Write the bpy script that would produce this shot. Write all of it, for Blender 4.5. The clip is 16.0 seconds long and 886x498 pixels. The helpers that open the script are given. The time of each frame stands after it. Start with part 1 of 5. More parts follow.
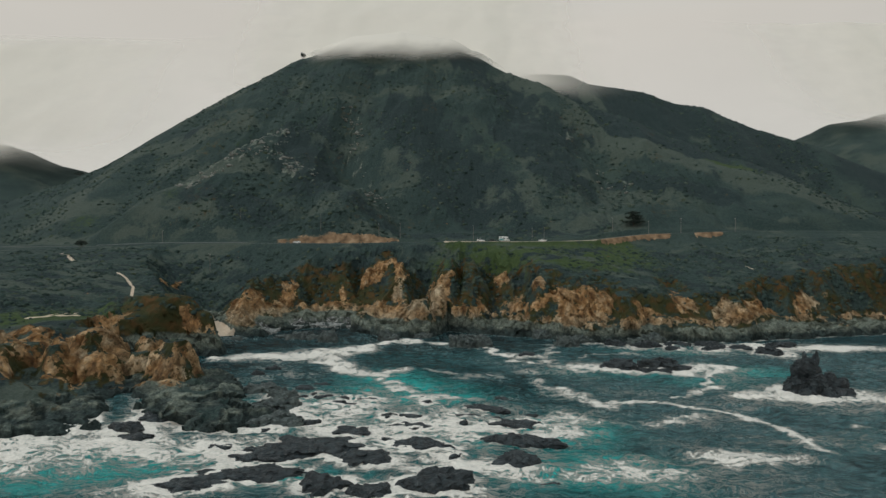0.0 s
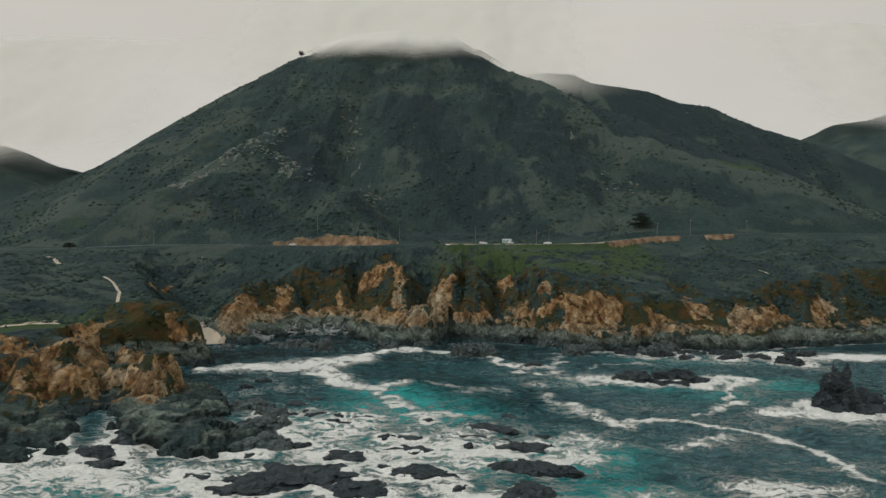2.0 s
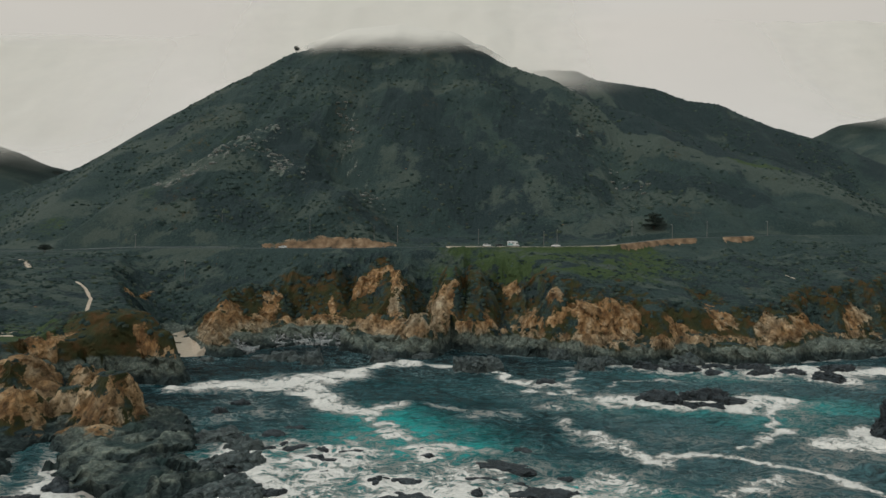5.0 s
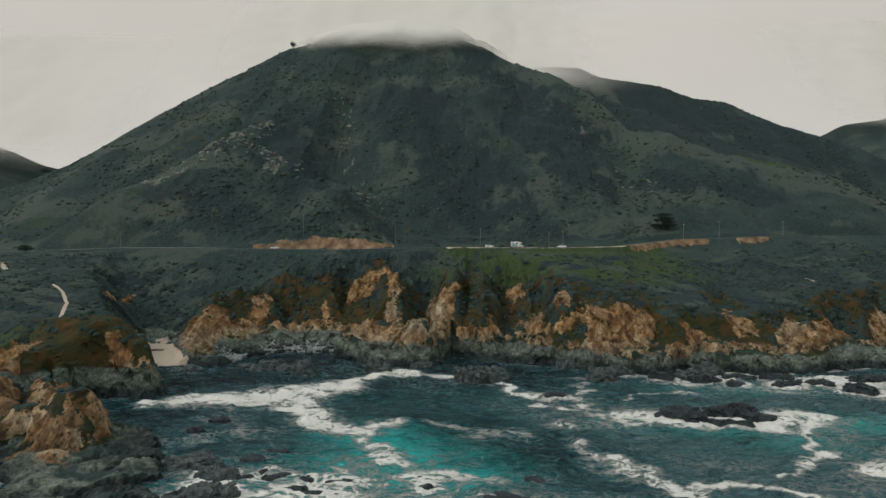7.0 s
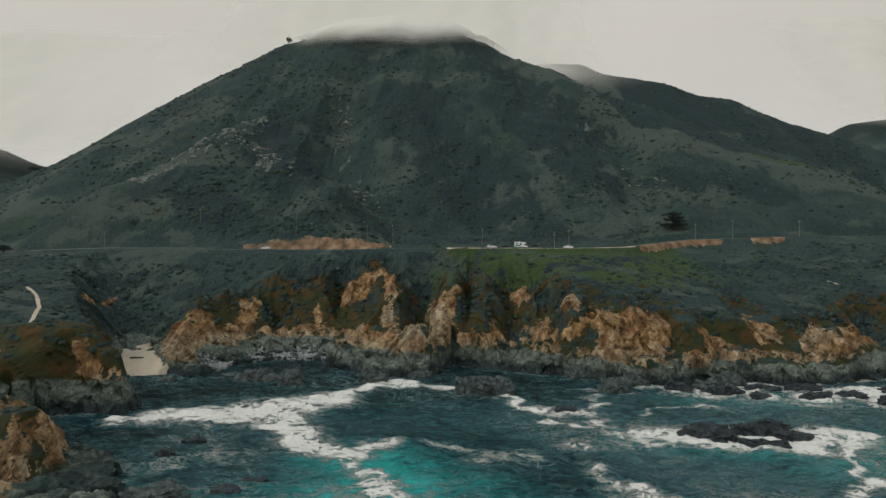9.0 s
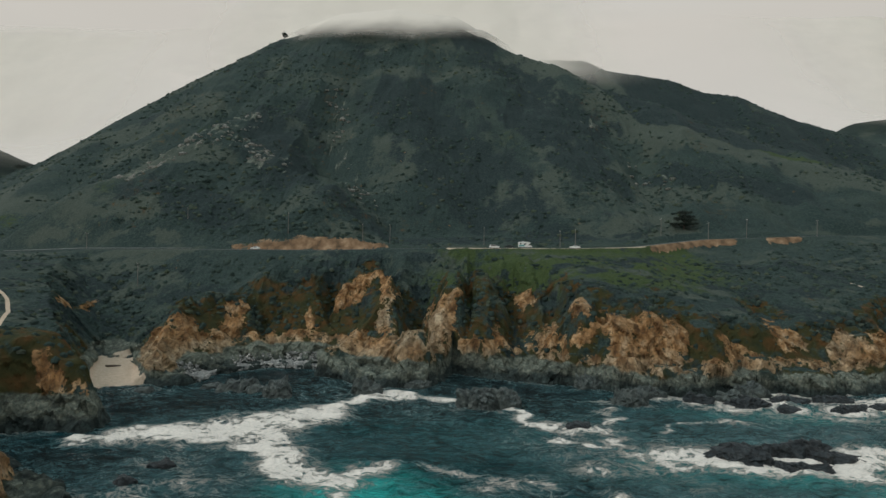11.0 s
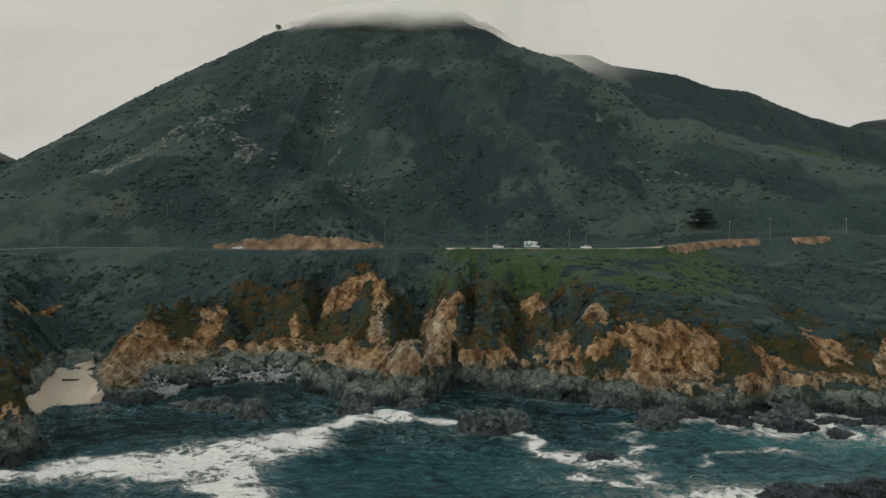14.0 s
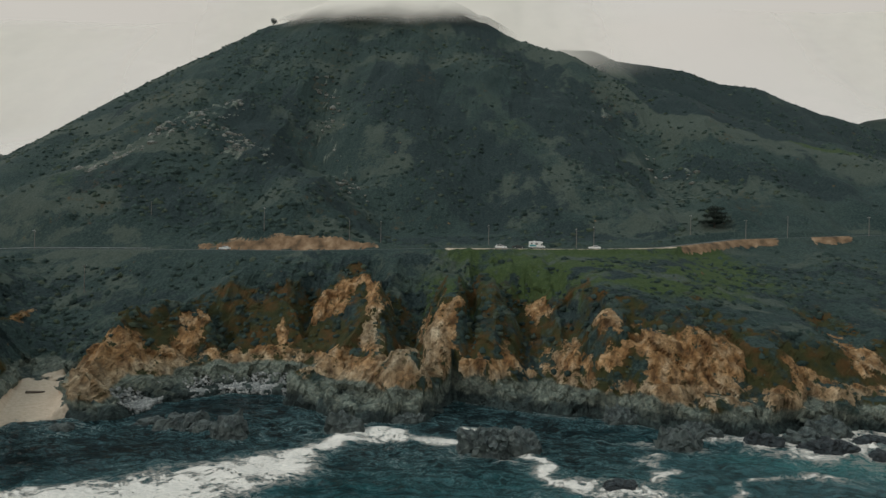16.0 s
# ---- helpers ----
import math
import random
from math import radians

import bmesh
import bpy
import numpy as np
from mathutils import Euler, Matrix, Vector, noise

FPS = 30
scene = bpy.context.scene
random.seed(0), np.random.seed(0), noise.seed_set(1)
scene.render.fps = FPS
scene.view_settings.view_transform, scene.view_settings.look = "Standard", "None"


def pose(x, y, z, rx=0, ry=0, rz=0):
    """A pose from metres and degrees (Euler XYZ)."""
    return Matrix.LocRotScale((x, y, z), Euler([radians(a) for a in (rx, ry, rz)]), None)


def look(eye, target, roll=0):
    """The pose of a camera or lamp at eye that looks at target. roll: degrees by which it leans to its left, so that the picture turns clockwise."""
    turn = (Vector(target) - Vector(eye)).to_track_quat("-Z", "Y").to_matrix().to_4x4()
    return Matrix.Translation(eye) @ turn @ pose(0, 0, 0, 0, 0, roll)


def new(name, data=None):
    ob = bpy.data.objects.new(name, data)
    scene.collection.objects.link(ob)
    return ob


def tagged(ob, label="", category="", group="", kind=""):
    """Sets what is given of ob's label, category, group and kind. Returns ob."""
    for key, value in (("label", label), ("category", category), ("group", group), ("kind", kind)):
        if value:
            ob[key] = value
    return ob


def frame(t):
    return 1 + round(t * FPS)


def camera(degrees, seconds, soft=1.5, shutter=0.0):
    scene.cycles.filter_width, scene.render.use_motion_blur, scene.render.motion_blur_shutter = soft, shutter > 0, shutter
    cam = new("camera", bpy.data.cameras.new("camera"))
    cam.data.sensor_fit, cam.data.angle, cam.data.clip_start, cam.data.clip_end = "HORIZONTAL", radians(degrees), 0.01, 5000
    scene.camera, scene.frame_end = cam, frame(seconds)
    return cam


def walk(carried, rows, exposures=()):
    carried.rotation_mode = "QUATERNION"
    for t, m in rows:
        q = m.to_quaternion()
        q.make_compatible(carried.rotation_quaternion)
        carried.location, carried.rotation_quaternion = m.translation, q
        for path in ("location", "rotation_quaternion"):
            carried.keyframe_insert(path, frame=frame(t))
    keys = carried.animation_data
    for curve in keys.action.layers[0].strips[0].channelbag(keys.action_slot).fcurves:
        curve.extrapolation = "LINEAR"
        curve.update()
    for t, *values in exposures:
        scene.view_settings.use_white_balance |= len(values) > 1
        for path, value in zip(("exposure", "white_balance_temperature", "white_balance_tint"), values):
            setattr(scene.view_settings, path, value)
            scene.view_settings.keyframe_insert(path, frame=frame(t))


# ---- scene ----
cam = camera(70.0, 16.0)
PATH = [
    (0.0, (1.57, 17.78, 44.90), (1.09, 117.77, 43.72), 0.85),
    (1.0, (1.25, 24.54, 45.39), (0.74, 124.53, 44.29), 0.87),
    (2.0, (0.93, 31.96, 45.75), (0.41, 131.95, 44.74), 0.89),
    (3.0, (0.63, 39.87, 46.00), (0.12, 139.86, 45.07), 0.91),
    (4.0, (0.35, 48.12, 46.16), (-0.13, 148.12, 45.31), 0.93),
    (5.0, (0.09, 56.58, 46.23), (-0.36, 156.58, 45.46), 0.95),
    (6.0, (-0.14, 65.15, 46.24), (-0.55, 165.15, 45.53), 0.97),
    (7.0, (-0.35, 73.74, 46.19), (-0.71, 173.73, 45.55), 0.99),
    (8.0, (-0.52, 82.27, 46.09), (-0.84, 182.27, 45.52), 1.01),
    (9.0, (-0.67, 90.72, 45.97), (-0.93, 190.72, 45.45), 1.03),
    (10.0, (-0.77, 99.05, 45.83), (-0.99, 199.05, 45.36), 1.05),
    (11.0, (-0.84, 107.25, 45.68), (-1.01, 207.25, 45.27), 1.07),
    (12.0, (-0.86, 115.36, 45.55), (-0.99, 215.36, 45.18), 1.09),
    (13.0, (-0.83, 123.40, 45.44), (-0.94, 223.40, 45.10), 1.11),
    (14.0, (-0.75, 131.43, 45.37), (-0.85, 231.43, 45.06), 1.13),
    (15.0, (-0.62, 139.54, 45.35), (-0.72, 239.54, 45.05), 1.15),
    (16.0, (-0.44, 147.81, 45.40), (-0.55, 247.81, 45.11), 1.17),
]
walk(cam, [(t, look(eye, target, roll)) for t, eye, target, roll in PATH])

# ---- light: bright overcast ----
world = bpy.data.worlds.new("overcast_sky")
scene.world = world
world.use_nodes = True
wn, wl = world.node_tree.nodes, world.node_tree.links
wn.clear()
w_out, w_bg = wn.new("ShaderNodeOutputWorld"), wn.new("ShaderNodeBackground")
w_sky = wn.new("ShaderNodeTexSky")
w_sky.sky_type, w_sky.sun_disc = "NISHITA", False
w_sky.sun_elevation, w_sky.sun_rotation = radians(52), radians(215)
w_coord, w_sep = wn.new("ShaderNodeTexCoord"), wn.new("ShaderNodeSeparateXYZ")
w_ramp = wn.new("ShaderNodeValToRGB")
w_ramp.color_ramp.elements[0].position, w_ramp.color_ramp.elements[0].color = 0.0, (0.590, 0.572, 0.525, 1)
w_ramp.color_ramp.elements[1].position, w_ramp.color_ramp.elements[1].color = 0.32, (0.615, 0.580, 0.518, 1)
w_top = w_ramp.color_ramp.elements.new(0.72)
w_top.color = (0.545, 0.640, 0.655, 1)
w_map, w_noise = wn.new("ShaderNodeMapping"), wn.new("ShaderNodeTexNoise")
w_map.inputs["Scale"].default_value = (1.6, 1.6, 4.0)
w_noise.inputs["Scale"].default_value, w_noise.inputs["Detail"].default_value = 1.4, 4.0
w_var = wn.new("ShaderNodeMapRange")
w_var.inputs["To Min"].default_value, w_var.inputs["To Max"].default_value = 0.90, 1.08
w_mul = wn.new("ShaderNodeMix")
w_mul.data_type, w_mul.blend_type, w_mul.inputs["Factor"].default_value = "RGBA", "MULTIPLY", 1.0
w_dim = wn.new("ShaderNodeMix")
w_dim.data_type, w_dim.blend_type, w_dim.inputs["Factor"].default_value = "RGBA", "MULTIPLY", 1.0
w_dim.inputs["B"].default_value = (0.1, 0.1, 0.1, 1)
w_mix = wn.new("ShaderNodeMix")
w_mix.data_type, w_mix.inputs["Factor"].default_value = "RGBA", 0.06
wl.new(w_coord.outputs["Generated"], w_sep.inputs[0])
wl.new(w_sep.outputs["Z"], w_ramp.inputs["Fac"])
wl.new(w_coord.outputs["Generated"], w_map.inputs["Vector"])
wl.new(w_map.outputs["Vector"], w_noise.inputs["Vector"])
wl.new(w_noise.outputs["Fac"], w_var.inputs["Value"])
wl.new(w_ramp.outputs["Color"], w_mul.inputs["A"])
wl.new(w_var.outputs["Result"], w_mul.inputs["B"])
wl.new(w_sky.outputs["Color"], w_dim.inputs["A"])
wl.new(w_mul.outputs["Result"], w_mix.inputs["A"])
wl.new(w_dim.outputs["Result"], w_mix.inputs["B"])
wl.new(w_mix.outputs["Result"], w_bg.inputs["Color"])
w_bg.inputs["Strength"].default_value = 1.0
wl.new(w_bg.outputs[0], w_out.inputs[0])

sun = new("sun", bpy.data.lights.new("sun", "SUN"))
sun.data.energy, sun.data.angle, sun.data.color = 1.05, radians(16), (1.0, 0.99, 0.96)
sun.matrix_world = look((-100, -45, 85), (0, 0, 0))


# ---- noise on arrays ----
def hashed(ix, iy, iz, seed):
    h = np.asarray(ix).astype(np.int64).astype(np.uint32) * np.uint32(374761393) + np.asarray(iy).astype(np.int64).astype(np.uint32) * np.uint32(668265263)
    h = h + np.asarray(iz).astype(np.int64).astype(np.uint32) * np.uint32(2147483647) + np.uint32(seed * 1274126177 & 0xFFFFFFFF)
    h ^= h >> np.uint32(13)
    h *= np.uint32(1274126177)
    h ^= h >> np.uint32(16)
    h *= np.uint32(2246822519)
    h ^= h >> np.uint32(15)
    return (h & np.uint32(0xFFFFFF)) / np.float32(8388607.5) - np.float32(1.0)


def vnoise(x, y, z, seed=0):
    """Value noise, -1 to 1. A single z stands for a layer of its own."""
    flat = np.ndim(z) == 0
    axes = (x, y) if flat else (x, y, z)
    axes = np.broadcast_arrays(*(np.asarray(q, float) for q in axes))
    base = [np.floor(q) for q in axes]
    part_ = [(q - f).astype(np.float32) for q, f in zip(axes, base)]
    u, v, *w = [q * q * q * (q * (q * 6 - 15) + 10) for q in part_]
    base = [f.astype(np.int64).astype(np.uint32) for f in base]
    one = np.uint32(1)

    def sheet(iz):
        c = [[hashed(base[0] + one * np.uint32(i), base[1] + one * np.uint32(j), iz, seed) for j in (0, 1)] for i in (0, 1)]
        low, high = c[0][0] + u * (c[1][0] - c[0][0]), c[0][1] + u * (c[1][1] - c[0][1])
        return low + v * (high - low)

    if flat:
        return sheet(np.uint32(int(round(float(z) * 7)) & 0xFFFFFFFF)).astype(float)
    a, c = sheet(base[2]), sheet(base[2] + one)
    return (a + w[0] * (c - a)).astype(float)


def fbm(x, y, z=0.0, octaves=4, seed=0, gain=0.5):
    total, amp, norm = 0, 1.0, 0
    for o in range(octaves):
        total = total + amp * vnoise(x * 2.03**o + 17.1 * o, y * 2.03**o - 9.7 * o, z * 2.03**o + 3.3 * o, seed + o)
        norm += amp
        amp *= gain
    return total / norm


def ridged(x, y, z=0.0, octaves=4, seed=0, gain=0.5):
    """Sharp crests: 0 to 1."""
    total, amp, norm = 0, 1.0, 0
    for o in range(octaves):
        total = total + amp * (1 - np.abs(vnoise(x * 2.03**o + 5.1 * o, y * 2.03**o + 8.7 * o, z * 2.03**o, seed + o)))
        norm += amp
        amp *= gain
    return total / norm


def step(a, b, v):
    q = np.clip((v - a) / (b - a), 0, 1)
    return q * q * (3 - 2 * q)


def smax(a, b, k):
    h = np.clip(0.5 + 0.5 * (a - b) / k, 0, 1)
    return b + (a - b) * h + k * h * (1 - h)


def smin(a, b, k):
    return -smax(-a, -b, k)


def to_line(x, y, pts):
    """Distance to a line of (x, y, ...) points, and the rest of the values blended along it."""
    best = np.full(np.shape(x), 1e9)
    value = np.zeros(np.shape(x))
    for a, b in zip(pts, pts[1:]):
        dx, dy = b[0] - a[0], b[1] - a[1]
        t = np.clip(((x - a[0]) * dx + (y - a[1]) * dy) / (dx * dx + dy * dy), 0, 1)
        d = np.hypot(x - a[0] - t * dx, y - a[1] - t * dy)
        near = d < best
        best = np.where(near, d, best)
        if len(a) > 2:
            value = np.where(near, a[2] + t * (b[2] - a[2]), value)
    return best, value


def ridge(x, y, pts, fall, round_off):
    """A ridge along (x, y, height[, steepness]) points with sides that fall away evenly."""
    h = None
    for a, c in zip(pts, pts[1:]):
        dx, dy = c[0] - a[0], c[1] - a[1]
        t = np.clip(((x - a[0]) * dx + (y - a[1]) * dy) / (dx * dx + dy * dy), 0, 1)
        d = np.hypot(x - a[0] - t * dx, y - a[1] - t * dy)
        steep = a[3] + t * (c[3] - a[3]) if len(a) > 3 else fall
        side = a[2] + t * (c[2] - a[2]) - steep * (np.sqrt(d * d + round_off**2) - round_off)
        h = side if h is None else np.maximum(h, side)
    return h


def facets(x, y, z, size, seed):
    """Broken blocks: every cell of space has a tilted face of its own. About -1 to 1."""
    x, y, z = (np.asarray(v, float) / size for v in np.broadcast_arrays(x, y, z))
    cx, cy, cz = np.floor(x), np.floor(y), np.floor(z)
    best = np.full(x.shape, 1e9)
    value = np.zeros(x.shape)
    for i in (-1, 0, 1):
        for j in (-1, 0, 1):
            for k in (-1, 0, 1):
                ix, iy, iz = cx + i, cy + j, cz + k
                r1, r2, r3 = (hashed(ix, iy, iz, seed + q) for q in (1, 2, 3))
                ox, oy, oz = x - ix - 0.5 - 0.45 * r1, y - iy - 0.5 - 0.45 * r2, z - iz - 0.5 - 0.45 * r3
                d = ox * ox + oy * oy + oz * oz
                r4 = hashed(ix, iy, iz, seed + 4)
                plane = ox * r2 + oy * r3 + oz * r1 + 0.55 * r4
                value = np.where(d < best, plane, value)
                best = np.minimum(best, d)
    return value


# ---- materials ----
def material(name):
    m = bpy.data.materials.new(name)
    m.use_nodes = True
    return m, m.node_tree.nodes, m.node_tree.links, m.node_tree.nodes["Principled BSDF"]


def n_noise(n, l, scale, detail=4, coord=None, rough=0.55, stretch=None):
    tex = n.new("ShaderNodeTexNoise")
    tex.inputs["Scale"].default_value, tex.inputs["Detail"].default_value, tex.inputs["Roughness"].default_value = scale, detail, rough
    if coord is not None:
        if stretch:
            mp = n.new("ShaderNodeMapping")
            mp.inputs["Scale"].default_value = stretch
            l.new(coord, mp.inputs["Vector"])
            coord = mp.outputs["Vector"]
        l.new(coord, tex.inputs["Vector"])
    return tex.outputs["Fac"]


def n_ramp(n, l, fac, stops):
    r = n.new("ShaderNodeValToRGB")
    el = r.color_ramp.elements
    while len(el) < len(stops):
        el.new(0.5)
    for e, (p, c) in zip(el, stops):
        e.position, e.color = p, (*c, 1)
    l.new(fac, r.inputs["Fac"])
    return r.outputs["Color"]


def n_mix(n, l, fac, a, b, blend="MIX"):
    m = n.new("ShaderNodeMix")
    m.data_type, m.blend_type = "RGBA", blend
    for socket, v in ((m.inputs["Factor"], fac), (m.inputs["A"], a), (m.inputs["B"], b)):
        if isinstance(v, (int, float)):
            socket.default_value = v
        elif isinstance(v, tuple):
            socket.default_value = (*v, 1)
        else:
            l.new(v, socket)
    return m.outputs["Result"]


def n_math(n, l, op, a, b=0.0, c=None, clamp=False):
    m = n.new("ShaderNodeMath")
    m.operation, m.use_clamp = op, clamp
    for socket, v in zip(m.inputs, (a, b, c)):
        if v is None:
            continue
        if isinstance(v, (int, float)):
            socket.default_value = v
        else:
            l.new(v, socket)
    return m.outputs[0]


def n_bump(n, l, height, strength, distance, bsdf):
    b = n.new("ShaderNodeBump")
    b.inputs["Strength"].default_value, b.inputs["Distance"].default_value = strength, distance
    l.new(height, b.inputs["Height"])
    l.new(b.outputs[0], bsdf.inputs["Normal"])


def n_range(n, l, v, a, b, c=0.0, d=1.0):
    m = n.new("ShaderNodeMapRange")
    m.interpolation_type = "SMOOTHSTEP"
    m.inputs["From Min"].default_value, m.inputs["From Max"].default_value = a, b
    m.inputs["To Min"].default_value, m.inputs["To Max"].default_value = c, d
    l.new(v, m.inputs["Value"])
    return m.outputs["Result"]


def plain(name, color, rough=0.6, metal=0.0, scale=3.0, vary=0.25):
    m, n, l, b = material(name)
    co = n.new("ShaderNodeTexCoord").outputs["Object"]
    dark = tuple(c * (1 - vary) for c in color)
    l.new(n_mix(n, l, n_noise(n, l, scale, 5, co), dark, color), b.inputs["Base Color"])
    b.inputs["Roughness"].default_value, b.inputs["Metallic"].default_value = rough, metal
    return m


# land: zones come from two sets of masks on the sheet's points, grain and relief from noise
land_mat, n, l, b = material("coastal_land")
geo = n.new("ShaderNodeNewGeometry").outputs["Position"]
za, zb = n.new("ShaderNodeAttribute"), n.new("ShaderNodeAttribute")
za.attribute_name, zb.attribute_name = "zone_a", "zone_b"
sa, sb = n.new("ShaderNodeSeparateColor"), n.new("ShaderNodeSeparateColor")
l.new(za.outputs["Color"], sa.inputs[0])
l.new(zb.outputs["Color"], sb.inputs[0])
g_big, g_mid, g_fine = n_noise(n, l, 0.03, 5, geo), n_noise(n, l, 0.22, 6, geo), n_noise(n, l, 1.1, 6, geo, 0.65)
g_flute = n_noise(n, l, 0.55, 5, geo, 0.58, (1, 1, 0.6))
scrub = n_mix(n, l, g_mid, n_ramp(n, l, g_fine, [(0.34, (0.008, 0.018, 0.018)), (0.48, (0.023, 0.042, 0.040)), (0.64, (0.066, 0.096, 0.086))]),
              n_ramp(n, l, g_big, [(0.3, (0.013, 0.027, 0.025)), (0.5, (0.029, 0.048, 0.043)), (0.72, (0.060, 0.080, 0.060))]))
grass = n_mix(n, l, g_mid, n_ramp(n, l, g_fine, [(0.3, (0.022, 0.041, 0.018)), (0.55, (0.042, 0.070, 0.027)), (0.8, (0.080, 0.102, 0.044))]),
              n_ramp(n, l, g_fine, [(0.3, (0.030, 0.050, 0.017)), (0.6, (0.058, 0.082, 0.024)), (0.8, (0.105, 0.112, 0.048))]))
brush = n_ramp(n, l, g_fine, [(0.36, (0.011, 0.021, 0.022)), (0.52, (0.022, 0.037, 0.037)), (0.7, (0.042, 0.062, 0.060))])
straw = n_ramp(n, l, g_fine, [(0.3, (0.040, 0.056, 0.046)), (0.6, (0.070, 0.088, 0.072)), (0.8, (0.110, 0.120, 0.092))])
zc, sc = n.new("ShaderNodeAttribute"), n.new("ShaderNodeSeparateColor")
zc.attribute_name = "zone_c"
l.new(zc.outputs["Color"], sc.inputs[0])
rusty = n_ramp(n, l, g_mid, [(0.3, (0.022, 0.030, 0.014)), (0.46, (0.040, 0.040, 0.014)), (0.58, (0.060, 0.040, 0.014)), (0.72, (0.098, 0.048, 0.016))])
g_soft = n_noise(n, l, 0.32, 3, geo, 0.5, (1, 1, 0.55))
crack = n.new("ShaderNodeTexVoronoi")
crack.feature, crack.inputs["Scale"].default_value = "DISTANCE_TO_EDGE", 0.35
crack_at = n.new("ShaderNodeVectorMath")
crack_at.operation = "MULTIPLY_ADD"
crack_at.inputs[1].default_value = (3.0, 3.0, 3.0)
wob_t = n.new("ShaderNodeTexNoise")
wob_t.inputs["Scale"].default_value, wob_t.inputs["Detail"].default_value = 0.6, 4
l.new(geo, wob_t.inputs["Vector"])
l.new(wob_t.outputs["Color"], crack_at.inputs[0])
l.new(geo, crack_at.inputs[2])
l.new(crack_at.outputs[0], crack.inputs["Vector"])
seam = n_range(n, l, crack.outputs["Distance"], 0.0, 0.07, 0.55, 1.0)
height_z = n.new("ShaderNodeSeparateXYZ")
l.new(geo, height_z.inputs[0])
bleach = n_math(n, l, "MAXIMUM", n_range(n, l, g_big, 0.52, 0.66), n_math(n, l, "MULTIPLY", n_range(n, l, n_math(n, l, "ADD", height_z.outputs[2], n_math(n, l, "MULTIPLY", g_mid, 10.0)), 18.0, 12.0, 0.0, 0.85), n_range(n, l, height_z.outputs[1], 288.0, 300.0)))
ochre = n_mix(n, l, bleach, n_ramp(n, l, g_soft, [(0.32, (0.140, 0.070, 0.028)), (0.45, (0.255, 0.138, 0.058)), (0.57, (0.37, 0.225, 0.110)), (0.72, (0.50, 0.36, 0.22))]),
              n_ramp(n, l, g_soft, [(0.32, (0.165, 0.118, 0.070)), (0.45, (0.285, 0.212, 0.130)), (0.57, (0.39, 0.305, 0.200)), (0.72, (0.52, 0.43, 0.30))]))


def block_tone(scale, low, high):
    """Broken rock: each block has a tone of its own."""
    cells = n.new("ShaderNodeTexVoronoi")
    cells.inputs["Scale"].default_value = scale
    l.new(crack_at.outputs[0], cells.inputs["Vector"])
    tint = n.new("ShaderNodeSeparateColor")
    l.new(cells.outputs["Color"], tint.inputs[0])
    return n_range(n, l, tint.outputs[0], 0.0, 1.0, low, high)


blocky = n_math(n, l, "MULTIPLY", block_tone(0.24, 0.74, 1.16), block_tone(0.8, 0.84, 1.12))
rill = n_noise(n, l, 0.7, 6, geo, 0.6, (1, 1, 0.32))
cover_grain = n_noise(n, l, 0.42, 8, geo, 0.66)
ochre = n_mix(n, l, n_range(n, l, rill, 0.50, 0.36, 0.0, 0.5), ochre, (0.075, 0.046, 0.028))
ochre = n_mix(n, l, 1.0, ochre, blocky, "MULTIPLY")
ochre = n_mix(n, l, n_math(n, l, "SUBTRACT", 1.0, seam), ochre, (0.035, 0.026, 0.018))
ochre = n_mix(n, l, n_range(n, l, cover_grain, 0.565, 0.63, 0.0, 0.85), ochre, n_mix(n, l, g_fine, (0.030, 0.028, 0.012), (0.070, 0.050, 0.020)))
# shore rock: bleached above the reach of the swell, wet and dark below it
px = n.new("ShaderNodeSeparateXYZ")
l.new(geo, px.inputs[0])
dry = n_range(n, l, n_math(n, l, "ADD", px.outputs[2], n_math(n, l, "MULTIPLY", n_math(n, l, "SUBTRACT", g_mid, 0.5), 9.0)), 1.6, 4.6)
slate = n_mix(n, l, dry, n_ramp(n, l, g_fine, [(0.30, (0.013, 0.021, 0.021)), (0.5, (0.030, 0.044, 0.042)), (0.74, (0.070, 0.092, 0.086))]),
              n_ramp(n, l, g_fine, [(0.30, (0.078, 0.095, 0.082)), (0.48, (0.132, 0.154, 0.128)), (0.70, (0.245, 0.255, 0.200))]))
slate = n_mix(n, l, 1.0, slate, blocky, "MULTIPLY")
slate = n_mix(n, l, n_math(n, l, "SUBTRACT", 1.0, seam), slate, (0.012, 0.014, 0.015))
sand = n_ramp(n, l, g_fine, [(0.3, (0.46, 0.36, 0.27)), (0.7, (0.64, 0.52, 0.40))])
soil = n_ramp(n, l, g_mid, [(0.3, (0.085, 0.060, 0.038)), (0.5, (0.22, 0.138, 0.080)), (0.7, (0.37, 0.26, 0.165))])


def ragged(mask, lo=0.36, hi=0.62, amount=0.55, grain=None):
    """Break a smooth mask's edge up with grain."""
    v = n_math(n, l, "ADD", mask, n_math(n, l, "MULTIPLY", n_math(n, l, "SUBTRACT", n_math(n, l, "ADD", n_math(n, l, "MULTIPLY", g_mid, 0.5), n_math(n, l, "MULTIPLY", grain or g_flute, 0.5)), 0.5), amount * 2.2))
    return n_range(n, l, v, lo, hi)


